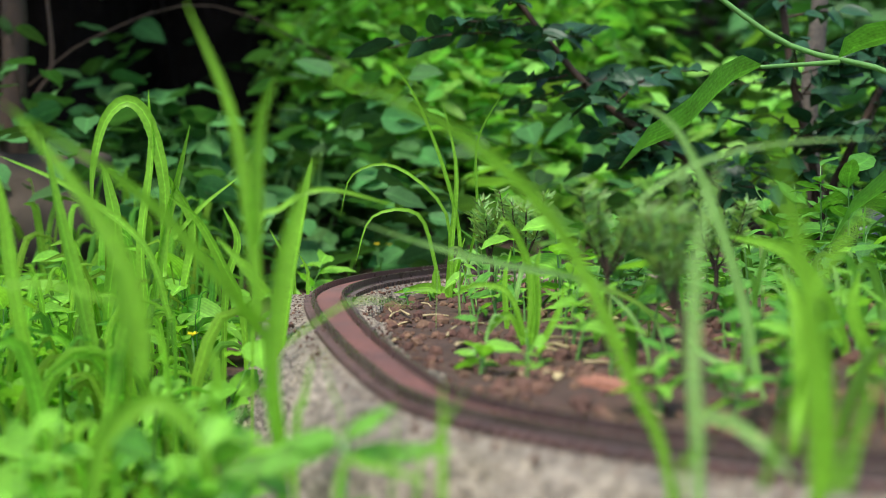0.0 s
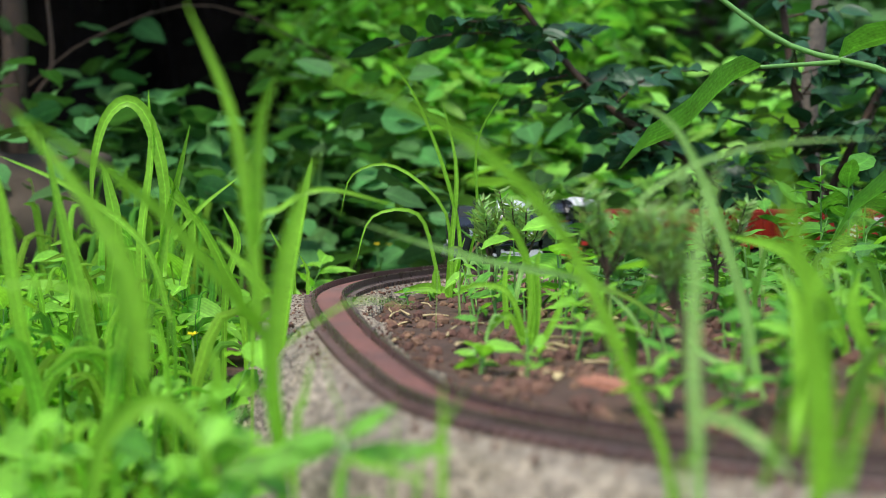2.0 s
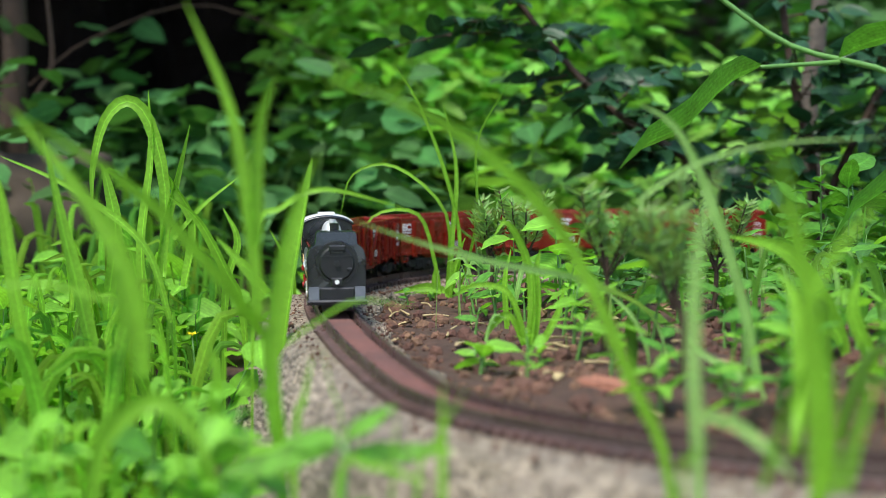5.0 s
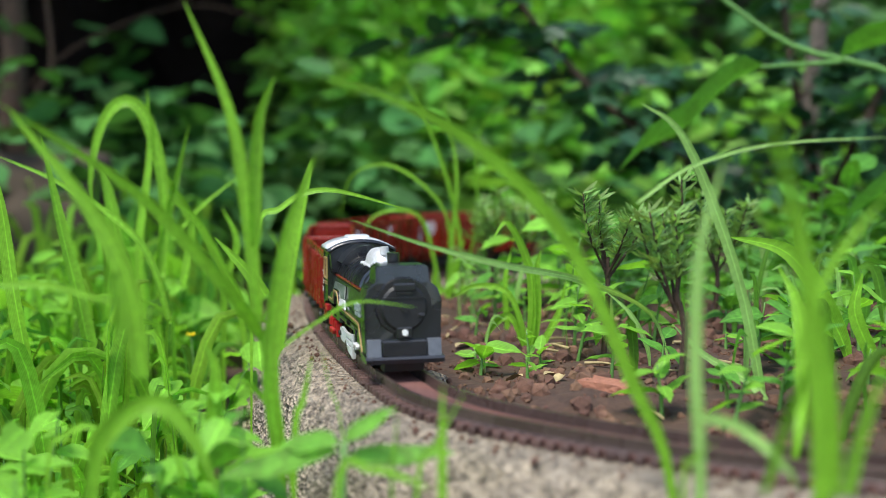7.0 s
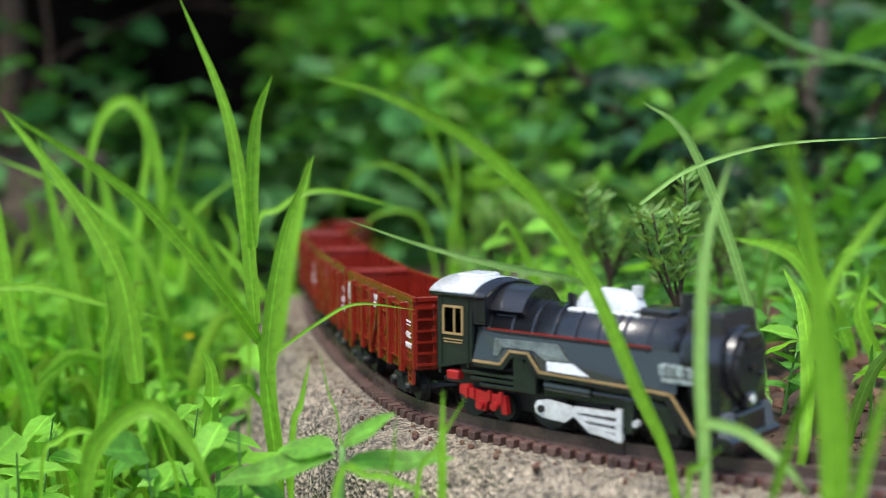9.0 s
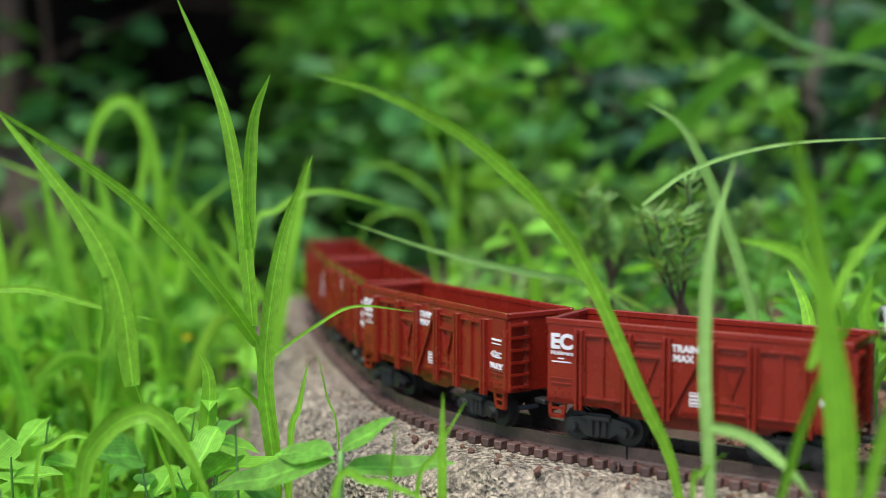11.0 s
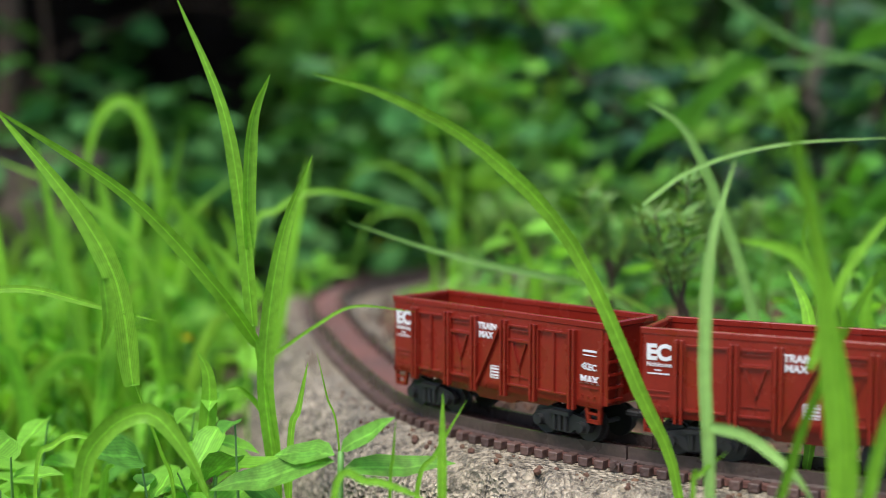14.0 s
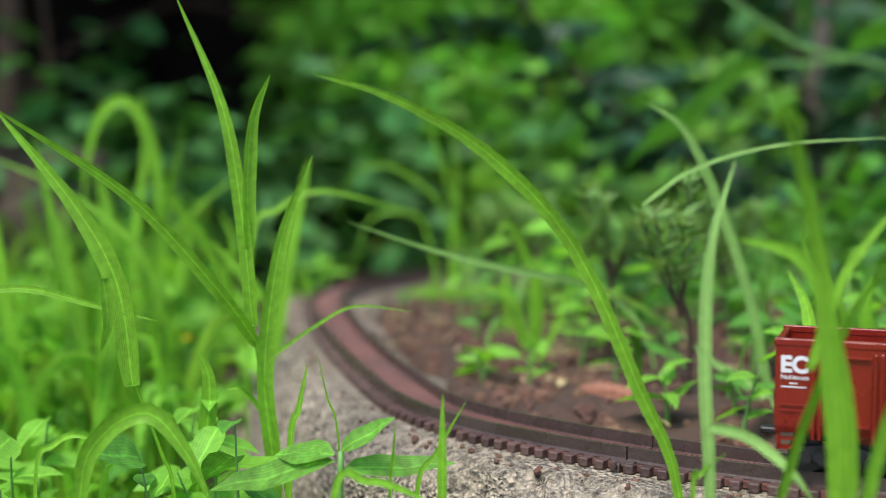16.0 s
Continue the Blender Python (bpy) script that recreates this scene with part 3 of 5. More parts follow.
        part("red_line", B(r + 0.0196, r + 0.0850, *span(side * 0.0110, side * 0.0134), 0.0324, 0.0329), RED, panel, "thin red lining")
        # dull black strip put in as the shade below the red line
        part("shadow_strip", B(r + 0.0196, r + 0.0850, *span(side * 0.0110, side * 0.0130), 0.0312, 0.0320), BLACK_DULL, panel)
        # a mottled grey green area and a pale silver one on the panel
        part("plate", skin(bmesh.new(), [(r + 0.0245, side * 0.0136, 0.0298), (r + 0.0500, side * 0.0134, 0.0302), (r + 0.0555, side * 0.0148, 0.0250), (r + 0.0462, side * 0.0150, 0.0246), (r + 0.0415, side * 0.0147, 0.0272), (r + 0.0285, side * 0.0147, 0.0272), (r + 0.0265, side * 0.0148, 0.0240), (r + 0.0245, side * 0.0148, 0.0240)], side * 0.0006), PANEL, panel, "mottled grey green plate")
        part("silver_patch", skin(bmesh.new(), [(r + 0.0470, side * 0.0150, 0.0243), (r + 0.0570, side * 0.0150, 0.0245), (r + 0.0640, side * 0.0160, 0.0212), (r + 0.0480, side * 0.0160, 0.0214)], side * 0.0007), SILVER, panel, "pale silver patch")
        # pipes and casing under the running board
        bm = bmesh.new()
        box(bm, r + 0.0445, r + 0.0900, *span(side * 0.0085, side * 0.0135), 0.0120, 0.0190, bevel=0.0004)
        tube(bm, (r + 0.046, side * 0.0142, 0.0160), (r + 0.064, side * 0.0142, 0.0156), 0.0016, seg=12)
        tube(bm, (r + 0.064, side * 0.0140, 0.0156), (r + 0.088, side * 0.0140, 0.0150), 0.0008, seg=8)
        box(bm, r + 0.0760, r + 0.0800, *span(side * 0.0120, side * 0.0148), 0.0040, 0.0150, bevel=0.0003)
        box(bm, r + 0.0850, r + 0.0960, *span(side * 0.0110, side * 0.0150), 0.0060, 0.0150, bevel=0.0006)
        part("casing", bm, GREENISH, l)
        bm = bmesh.new()
        for z, a, b in ((0.0168, 0.010, 0.033), (0.0148, 0.014, 0.038), (0.0128, 0.018, 0.040)):
            box(bm, r + a, r + b, *span(side * 0.0095, side * 0.0146), z - 0.0007, z + 0.0006, bevel=0.0002)
        box(bm, r + 0.0325, r + 0.0420, *span(side * 0.0100, side * 0.0150), 0.0120, 0.0235, bevel=0.0005)
        tube(bm, (r + 0.0350, side * 0.0140, 0.0225), (r + 0.0350, side * 0.0152, 0.0225), 0.0022, seg=14)
        part("firebox_casing", bm, GREENISH, l)
        # red rear underframe and buffer box
        part("red_box", B(r + 0.0042, r + 0.0095, *span(side * 0.0118, side * 0.0160), 0.0133, 0.0168, bevel=0.0005), REDPART, l, "bright red box")
        bm = prism(bmesh.new(), [(r + 0.0090, 0.0118), (r + 0.0130, 0.0122), (r + 0.0135, 0.0108), (r + 0.0290, 0.0098), (r + 0.0298, 0.0036), (r + 0.0278, 0.0034), (r + 0.0270, 0.0066), (r + 0.0215, 0.0074), (r + 0.0205, 0.0036), (r + 0.0170, 0.0036), (r + 0.0160, 0.0070), (r + 0.0090, 0.0086)], side * 0.0118, side * 0.0143)
        for x, z in ((0.0188, 0.0058), (0.0250, 0.0060)):
            tube(bm, (r + x, side * 0.0142, z), (r + x, side * 0.0160, z), 0.0015, seg=12)
        for x in (0.0125, 0.0155, 0.0225, 0.0275):
            box(bm, r + x - 0.0006, r + x + 0.0006, *span(side * 0.0140, side * 0.0152), 0.0075, 0.0112)
        part("red_underframe", bm, REDPART, l, "bright red rear underframe")
        # silver rods
        rods = part("side_rod", prism(bmesh.new(), [(r + 0.0418, 0.0082), (r + 0.0428, 0.0104), (r + 0.0470, 0.0112), (r + 0.0560, 0.0102), (r + 0.0590, 0.0082), (r + 0.0540, 0.0044), (r + 0.0450, 0.0050), (r + 0.0424, 0.0062)], side * 0.0138, side * 0.0150), SILVER, l, "silver driving rods")
        for bar, half in (([(r + 0.058, 0.0094), (r + 0.0745, 0.0096)], 0.0009), ([(r + 0.058, 0.0080), (r + 0.0640, 0.0034), (r + 0.0755, 0.0018)], 0.0009), ([(r + 0.0610, 0.0070), (r + 0.0745, 0.0066)], 0.0007), ([(r + 0.0640, 0.0046), (r + 0.0745, 0.0042)], 0.0006)):
            part("slide_bar", ribbon(bmesh.new(), bar, side * 0.0138, half, side * 0.0014), SILVER, rods)
        bm = ribbon(bmesh.new(), [(r + 0.0750, 0.0108), (r + 0.0750, 0.0018)], side * 0.0138, 0.0011, side * 0.0016)
        part("crosshead", bm, SILVER, rods)
        part("crank_pin", tube(bmesh.new(), (r + 0.0448, side * 0.0149, 0.0080), (r + 0.0448, side * 0.0160, 0.0080), 0.0013, seg=12), BLACK_DULL, rods)
        bm = bmesh.new()
        for x, z in ((0.0815, 0.0080), (0.0880, 0.0082)):
            tube(bm, (r + x, side * 0.0140, z), (r + x, side * 0.0162, z), 0.0012, seg=10)
        part("drain_cock", bm, SILVER, l)
    # broad front with a chamfered outline and a square hood
    face = [(-0.0162, 0.0085), (0.0162, 0.0085), (0.0166, 0.0310), (0.0148, 0.0362), (0.0116, 0.0384), (0.0112, 0.0446), (0.0104, 0.0454), (-0.0104, 0.0454), (-0.0112, 0.0446), (-0.0116, 0.0384), (-0.0148, 0.0362), (-0.0166, 0.0310)]
    bm = plate(bmesh.new(), face, f - 0.0185, f - 0.0040)
    for v in bm.verts:
        if v.co.x < f - 0.010 and v.co.z < 0.02:
            v.co.x += 0.0085
        elif v.co.x > f - 0.010:
            v.co.x -= max(v.co.z - 0.030, 0) * 0.14
    bmesh.ops.bevel(bm, geom=list(bm.edges), offset=0.0005, segments=2, affect="EDGES")
    shroud = part("front_shroud", bm, BLACK, l, "wide black front shroud with a square hood")
    fx = f - 0.0042
    for side in (-1, 1):
        for z, h, a, b in ((0.0250, 0.0034, -0.0250, -0.0125), (0.0229, 0.0014, -0.0240, -0.0130)):
            for k in range(4 if h > 0.002 else 1):
                w = (b - a) / 4 - 0.0006 if h > 0.002 else b - a
                x0 = f + a + k * (b - a) / 4
                part("number_bar", B(x0, x0 + w, *span(side * 0.0138, side * 0.0170), z, z + h, bevel=0.0002), PRINT_WORN, shroud, "worn pale lettering bar")
    # hood cheeks and the smokebox ring
    bm = bmesh.new()
    tube(bm, (fx - 0.002, 0, 0.0285), (fx + 0.0012, 0, 0.0285), 0.0124, 0.0118, 44)
    ring = part("smokebox_ring", bm, BLACK, shroud)
    part("smokebox_door", tube(bmesh.new(), (fx + 0.0008, 0, 0.0280), (fx + 0.0024, 0, 0.0280), 0.0104, 0.0090, 40), BLACK_DULL, ring)
    bm = bmesh.new()
    tube(bm, (fx + 0.002, 0, 0.0280), (fx + 0.0036, 0, 0.0280), 0.0016, seg=14)
    box(bm, fx - 0.001, fx + 0.0034, -0.0046, 0.0046, 0.0352, 0.0382, bevel=0.0004)
    box(bm, fx - 0.001, fx + 0.0030, -0.0036, 0.0036, 0.0335, 0.0352, bevel=0.0003)
    box(bm, fx + 0.001, fx + 0.0028, -0.0090, 0.0090, 0.0318, 0.0325)
    box(bm, fx + 0.001, fx + 0.0034, 0.0056, 0.0086, 0.0240, 0.0256, bevel=0.0003)
    part("door_fitting", bm, BLACK, ring)
    part("headlight_box", B(fx - 0.001, fx + 0.0030, -0.0034, 0.0034, 0.0150, 0.0200, bevel=0.0006), BLACK, shroud)
    part("headlight", tube(bmesh.new(), (fx + 0.002, 0, 0.0178), (fx + 0.0038, 0, 0.0178), 0.0013, seg=14), LAMP, shroud, "small clear headlight")
    part("lower_box", B(f - 0.012, f - 0.0012, -0.0098, 0.0098, 0.0074, 0.0144, bevel=0.0006), BLACK, l)
    beam = part("buffer_beam", prism(bmesh.new(), [(f - 0.012, 0.0050), (f + 0.0002, 0.0050), (f + 0.0006, 0.0068), (f - 0.0004, 0.0078), (f - 0.012, 0.0086)], -0.0168, 0.0168), BLACK, l)
    for side in (-1, 1):
        part("beam_plate", prism(bmesh.new(), [(f - 0.0050, 0.0078), (f - 0.0008, 0.0078), (f - 0.0024, 0.0148), (f - 0.0050, 0.0148)], side * 0.0100, side * 0.0158), GREY, beam, "grey painted plate")
    part("pilot", prism(bmesh.new(), [(f - 0.010, 0.0012), (f - 0.0030, 0.0012), (f - 0.0016, 0.0050), (f - 0.010, 0.0050)], -0.0085, 0.0085), BLACK_DULL, l)
    for x, rr in ((0.012, 0.0050), (0.0250, 0.0050), (0.0448, 0.0072), (0.0620, 0.0072), (0.0900, 0.0048)):
        wheel_set(l, r + x, rr)
    part("coupler", B(r - 0.0055, r + 0.001, -0.0022, 0.0022, 0.0088, 0.0108, bevel=0.0005), BLACK_DULL, l, "black hook coupling")
    return l


loco = build_loco()
wagons = [build_wagon()]
wagons += [copy_thing(wagons[0], pose(0, 0, 0)) for _ in range(3)]

# where the engine's front stands along the track, second by second
FRONT = [(0.0, 0.289), (0.6, 0.405), (0.9, 0.459), (1.2, 0.505), (1.5, 0.545), (1.8, 0.581), (2.1, 0.611), (2.4, 0.639), (2.7, 0.666), (3.0, 0.6985), (3.5, 0.747), (4.2, 0.8165), (6.3, 1.010), (6.5, 1.0284), (7.0, 1.077), (7.5, 1.122), (8.0, 1.166), (8.5, 1.2085), (9.0, 1.2506), (9.2, 1.267), (11.3, 1.4256), (11.5, 1.4420), (12.0, 1.4812), (12.5, 1.5190), (13.0, 1.5576), (13.5, 1.6010), (14.0, 1.6498), (14.1, 1.6590), (14.42, 1.746), (14.6, 1.7495), (15.0, 1.7575), (15.5, 1.774), (16.0, 1.797)]


def front_at(t):
    """Smooth run through FRONT, with its speed eased from stretch to stretch."""
    T, S = np.array(FRONT)[:, 0], np.array(FRONT)[:, 1]
    d = np.diff(S) / np.diff(T)
    g = np.concatenate([[d[0]], 2 * d[1:] * d[:-1] / (d[1:] + d[:-1]), [d[-1]]])
    i = int(min(max(np.searchsorted(T, t) - 1, 0), len(d) - 1))
    h = T[i + 1] - T[i]
    u = (t - T[i]) / h
    return (2 * u**3 - 3 * u**2 + 1) * S[i] + (u**3 - 2 * u**2 + u) * h * g[i] + (3 * u**2 - 2 * u**3) * S[i + 1] + (u**3 - u**2) * h * g[i + 1]


def car_pose(rear, length, a, b):
    """A car of that length whose rear end is at rear: its two bogies stand on the rails."""
    x0, y0, _ = at(rear + a)
    x1, y1, _ = at(rear + b)
    th = math.atan2(y1 - y0, x1 - x0)
    k = (length / 2 - a) / (b - a)
    return pose(x0 + (x1 - x0) * k, y0 + (y1 - y0) * k, 0.0, 0, 0, math.degrees(th))


def motions():
    times = sorted({round(k * 0.2, 1) for k in range(81)} | {13.9, 14.1, 14.3, 14.5, 14.7})
    walk(focus_point, [(t, pose(0, d, 0.03)) for t, d in FOCUS])
    walk(loco, [(t, car_pose(front_at(t) - LL, LL, 0.02, 0.085)) for t in times])
    for n, w in enumerate(wagons):
        off = LL + 0.0075 + WL + n * (WL + 0.009)
        walk(w, [(t, car_pose(front_at(t) - off, WL, 0.0175, 0.0805)) for t in times])


# ---- track sections ----
def sweep(s0, s1, prof, step=0.004):
    """Mesh data swept along the track with the profile (off, z)."""
    n = max(2, int(round((s1 - s0) / step)) + 1)
    verts, faces, w = [], [], len(prof)
    for s in np.linspace(s0, s1, n):
        verts += [beside(s, o, z) for o, z in prof]
    for j in range(n - 1):
        for i in range(w):
            k = (i + 1) % w
            faces.append((j * w + i, j * w + k, (j + 1) * w + k, (j + 1) * w + i))
    faces += [tuple(range(w))[::-1], tuple((n - 1) * w + i for i in range(w))]
    return verts, faces


def build_track():
    bm = B(-0.0017, 0.0017, -0.0153, 0.0153, -0.0074, -0.0044, bevel=0.0003)
    tie_mesh = bpy.data.meshes.new("tie")
    bm.to_mesh(tie_mesh)
    bm.free()
    tie_mesh.materials.append(RUST)
    s, step = -0.38, 0.1445
    while s < LINE[-1, 0] - step:
        e = s + step
        tr = new("track_section")
        tagged(tr, "rusty brown plastic toy track section lying on the concrete wall", "toy track", "sections of the toy track")
        v, f = sweep(s + 0.0004, e - 0.0004, [(-0.0120, -0.0070), (-0.0120, -0.0050), (-0.0080, -0.0046), (-0.0078, -0.0040), (0.0078, -0.0040), (0.0080, -0.0046), (0.0120, -0.0050), (0.0120, -0.0070)])
        part("track_bed", mesh_of("track_bed", v, f, RUST_BED), RUST_BED, tr, "reddish ribbed bed between the rails")
        for side in (-1, 1):
            o = side * RAIL_OFF
            v, f = sweep(s + 0.0003, e - 0.0003, [(o - 0.0016, -0.0054), (o - 0.0016, -0.0044), (o - 0.0007, -0.0038), (o - 0.0007, 0), (o + 0.0007, 0), (o + 0.0007, -0.0038), (o + 0.0016, -0.0044), (o + 0.0016, -0.0054)], 0.006)
            part("rail", mesh_of("rail", v, f, RAIL), RAIL, tr)
        # fine ribs moulded between the rails
        verts, faces = [], []
        for u in np.arange(s + 0.001, e - 0.001, 0.0019):
            k = len(verts)
            for du, z in ((0, -0.0041), (0.0004, -0.0035), (0.0009, -0.0035), (0.0013, -0.0041)):
                verts += [beside(u + du, -0.0070, z), beside(u + du, 0.0070, z)]
            faces += [(k, k + 1, k + 3, k + 2), (k + 2, k + 3, k + 5, k + 4), (k + 4, k + 5, k + 7, k + 6)]
        tagged(part("ribs", mesh_of("ribs", verts, faces, RUST_BED), RUST_BED, tr), kind="stuff")
        for u in np.arange(s + 0.0028, e, 0.0056):
            x, y, th = at(u)
            t = part("tie", tie_mesh, RUST, tr)
            t.matrix_basis = pose(x, y, 0, 0, 0, math.degrees(th))
        for side in (-1, 1):
            p, q = beside(e - 0.004, side * 0.0122, -0.0052), beside(e + 0.004, side * 0.0122, -0.0052)
            bm = tube(bmesh.new(), p, q, 0.0016, seg=8)
            tube(bm, beside(e - 0.0015, side * 0.0122, -0.0052), beside(e - 0.0015, side * 0.0168, -0.0050), 0.0011, seg=8)
            part("joiner", bm, RUST, tr, "small rail joiner clip")
        s = e


build_track()

# ---- plants: helpers ----
rng = np.random.default_rng(7)


def spline(points, n):
    """A smooth line through the points."""
    p = [Vector(q) for q in points]
    p = [p[0] * 2 - p[1]] + p + [p[-1] * 2 - p[-2]]
    out = []
    k = len(p) - 3
    for i in range(k):
        m = max(2, n // k)
        for j in range(m + (1 if i == k - 1 else 0)):
            u = j / m
            a, b, c, d = p[i:i + 4]
            out.append(0.5 * ((2 * b) + (c - a) * u + (2 * a - 5 * b + 4 * c - d) * u * u + (3 * b - a - 3 * c + d) * u**3))
    return out


def blade_data(points, width, n=14, fold=0.35, facing=(0, -1, 0), root=False):
    """A grass blade: a keeled strip that narrows to its tip and turns a little on its way."""
    line = spline(points, n)
    verts, faces = [], []
    last = len(line) - 1
    face = Vector(facing)
    for i, c in enumerate(line):
        u = i / last
        t = (line[min(i + 1, last)] - line[max(i - 1, 0)]).normalized()
        side = t.cross(face)
        if side.length < 0.05:
            side = Vector((1, 0, 0))
        side.normalize()
        nor = side.cross(t)
        taper = min(1.0, (1 - u) * 2.6 + 0.02) ** 0.75 * (0.30 + 0.70 * min(1, u * 3))
        h = width / 2 * taper
        verts += [c - side * h + nor * h * fold, c, c + side * h + nor * h * fold]
    for i in range(last):
        a = i * 3
        faces += [(a, a + 1, a + 4, a + 3), (a + 1, a + 2, a + 5, a + 4)]
    return verts, faces


def ground_at(x, y):
    o, _ = offset_of(np.array([x]), np.array([y]))
    return ground_height(x, y, float(o[0]))


def tuft(name, label, mat, blades, group=""):
    """A tuft of grass with every blade a part; blades that start low are rooted in the ground."""
    x, y, _ = blades[0][1]
    top = new(name)
    top.location = (x, y, ground_at(x, y))
    tagged(top, label, "grass", group)
    inv = Vector(top.location)
    for k, (w, *pts) in enumerate(blades):
        a, b = Vector(pts[0]), Vector(pts[1])
        z = ground_at(a.x, a.y)
        if k == 0 or a.z < z + 0.085:
            pts = [(a.x + (a.x - b.x) * 0.3, a.y, z - 0.003)] + pts
        else:
            pts = [tuple(a + (a - b) * 0.05)] + pts
        v, f = blade_data([Vector(p) - inv for p in pts], w, 24, fold=0.3 + 0.2 * (k % 3), facing=(0.35 * ((k * 7) % 5 - 2), -1, 0.25))
        part("blade", mesh_of("blade", v, f, mat, True), mat, top)
    return top


LEAF_U = (0.0, 0.12, 0.32, 0.55, 0.78, 1.0)


def leaf_shape(ratio=0.45, droop=0.15, fold=0.25, point=1.0):
    """A leaf of length 1 along x with a keel and a drooping tip."""
    verts, faces = [], []
    for u in LEAF_U:
        w = ratio * 0.5 * (math.sin(math.pi * min(u ** 0.75, 1)) ** 0.8 if 0 < u < 1 else 0.03)
        z = -droop * u * u + 0.03 * math.sin(u * 9)
        verts += [(u, -w, z + w * fold), (u, 0, z), (u, w, z + w * fold)]
    for i in range(len(LEAF_U) - 1):
        a = i * 3
        faces += [(a, a + 1, a + 4, a + 3), (a + 1, a + 2, a + 5, a + 4)]
    return np.array(verts), np.array(faces)


def scatter(places, sizes, yaw, tilt, roll, shape):
    """One mesh's data with a leaf of the shape at each place."""
    sv, sf = shape
    n, k = len(places), len(sv)
    cy, sy, ct, st, cr, sr = np.cos(yaw), np.sin(yaw), np.cos(tilt), np.sin(tilt), np.cos(roll), np.sin(roll)
    v = sv[None] * np.asarray(sizes)[:, None, None]
    y1 = v[..., 1] * cr[:, None] - v[..., 2] * sr[:, None]
    z1 = v[..., 1] * sr[:, None] + v[..., 2] * cr[:, None]
    x2 = v[..., 0] * ct[:, None] - z1 * st[:, None]
    z2 = v[..., 0] * st[:, None] + z1 * ct[:, None]
    x3 = x2 * cy[:, None] - y1 * sy[:, None]
    y3 = x2 * sy[:, None] + y1 * cy[:, None]
    out = np.stack([x3, y3, z2], -1) + np.asarray(places)[:, None, :]
    f = (sf[None] + (np.arange(n) * k)[:, None, None]).reshape(-1, sf.shape[1])
    return out.reshape(-1, 3), f


def joined(pieces):
    verts, faces, k = [], [], 0
    for v, f in pieces:
        verts += [tuple(p) for p in v]
        faces += [tuple(int(i) + k for i in q) for q in f]
        k = len(verts)
    return verts, faces


def stalk(points, r0, r1, seg=7, n=12):
    line = spline(points, n)
    verts, faces = [], []
    last = len(line) - 1
    for i, c in enumerate(line):
        t = (line[min(i + 1, last)] - line[max(i - 1, 0)]).normalized()
        a = t.orthogonal().normalized()
        b = t.cross(a)
        r = r0 + (r1 - r0) * i / last
        verts += [c + (a * math.cos(2 * math.pi * k / seg) + b * math.sin(2 * math.pi * k / seg)) * r for k in range(seg)]
    for i in range(last):
        for k in range(seg):
            j = (k + 1) % seg
            faces.append((i * seg + k, i * seg + j, (i + 1) * seg + j, (i + 1) * seg + k))
    faces.append(tuple(last * seg + k for k in range(seg)))
    return verts, faces


# ---- background: bank, hedge, unseen shade canopy ----
def leaf_cloud(name, label, mat, n, lo, hi, size, ratio, kind="stuff", category="foliage", clump=0.0, tilt=(-0.5, 0.5), density=None):
    """Many leaves of one hedge or canopy; clump gathers them round stems, with gaps between."""
    lo, hi = np.array(lo), np.array(hi)
    if clump:
        cs = lo + (hi - lo) * rng.random((max(3, int(n / 22)), 3))
        p = cs[rng.integers(0, len(cs), n)] + rng.normal(0, clump, (n, 3))
    else:
        p = lo + (hi - lo) * rng.random((n, 3))
    if density is not None:
        p = np.array([q for q in p if density(q)])
        n = len(p)
    s = size * (0.55 + 0.8 * rng.random(n))
    v, f = scatter(p, s, rng.random(n) * 2 * math.pi, tilt[0] + (tilt[1] - tilt[0]) * rng.random(n), rng.normal(0, 0.5, n), leaf_shape(ratio, 0.2, 0.25))
    ob = new(name, mesh_of(name, v, f.tolist(), mat, True))
    tagged(ob, label, category, kind=kind)
    return ob


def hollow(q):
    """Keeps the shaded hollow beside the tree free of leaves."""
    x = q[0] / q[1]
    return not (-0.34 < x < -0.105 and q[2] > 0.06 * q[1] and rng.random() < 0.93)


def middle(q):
    """The stretch of hedge given the brighter leaf colours, as if sunlit."""
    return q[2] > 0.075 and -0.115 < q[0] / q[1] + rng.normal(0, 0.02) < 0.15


# the hedge's sun and shade are put into its leaf colours
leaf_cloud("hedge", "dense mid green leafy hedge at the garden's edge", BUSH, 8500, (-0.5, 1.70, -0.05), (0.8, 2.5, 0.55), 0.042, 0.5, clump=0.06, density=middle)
leaf_cloud("hedge", "leafy hedge at the garden's edge, shade put into its dark green", BUSH_DARK, 5200, (-1.3, 1.75, -0.05), (1.5, 2.5, 0.62), 0.055, 0.55, clump=0.06, density=lambda q: hollow(q) and not (middle(q) and rng.random() < 0.7))
leaf_cloud("hedge", "leaves of the hedge, coloured light green as if sunlit", FERN, 4600, (-0.30, 1.50, 0.03), (0.32, 1.85, 0.42), 0.032, 0.42, clump=0.045, density=middle)
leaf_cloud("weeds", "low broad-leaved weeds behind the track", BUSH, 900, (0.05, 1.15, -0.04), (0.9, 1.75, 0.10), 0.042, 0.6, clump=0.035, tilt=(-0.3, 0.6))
leaf_cloud("weeds", "low weeds behind the track, their green darkened as shade", BUSH_DARK, 1300, (-0.75, 1.12, -0.04), (0.25, 1.6, 0.12), 0.040, 0.6, clump=0.035, tilt=(-0.3, 0.6))
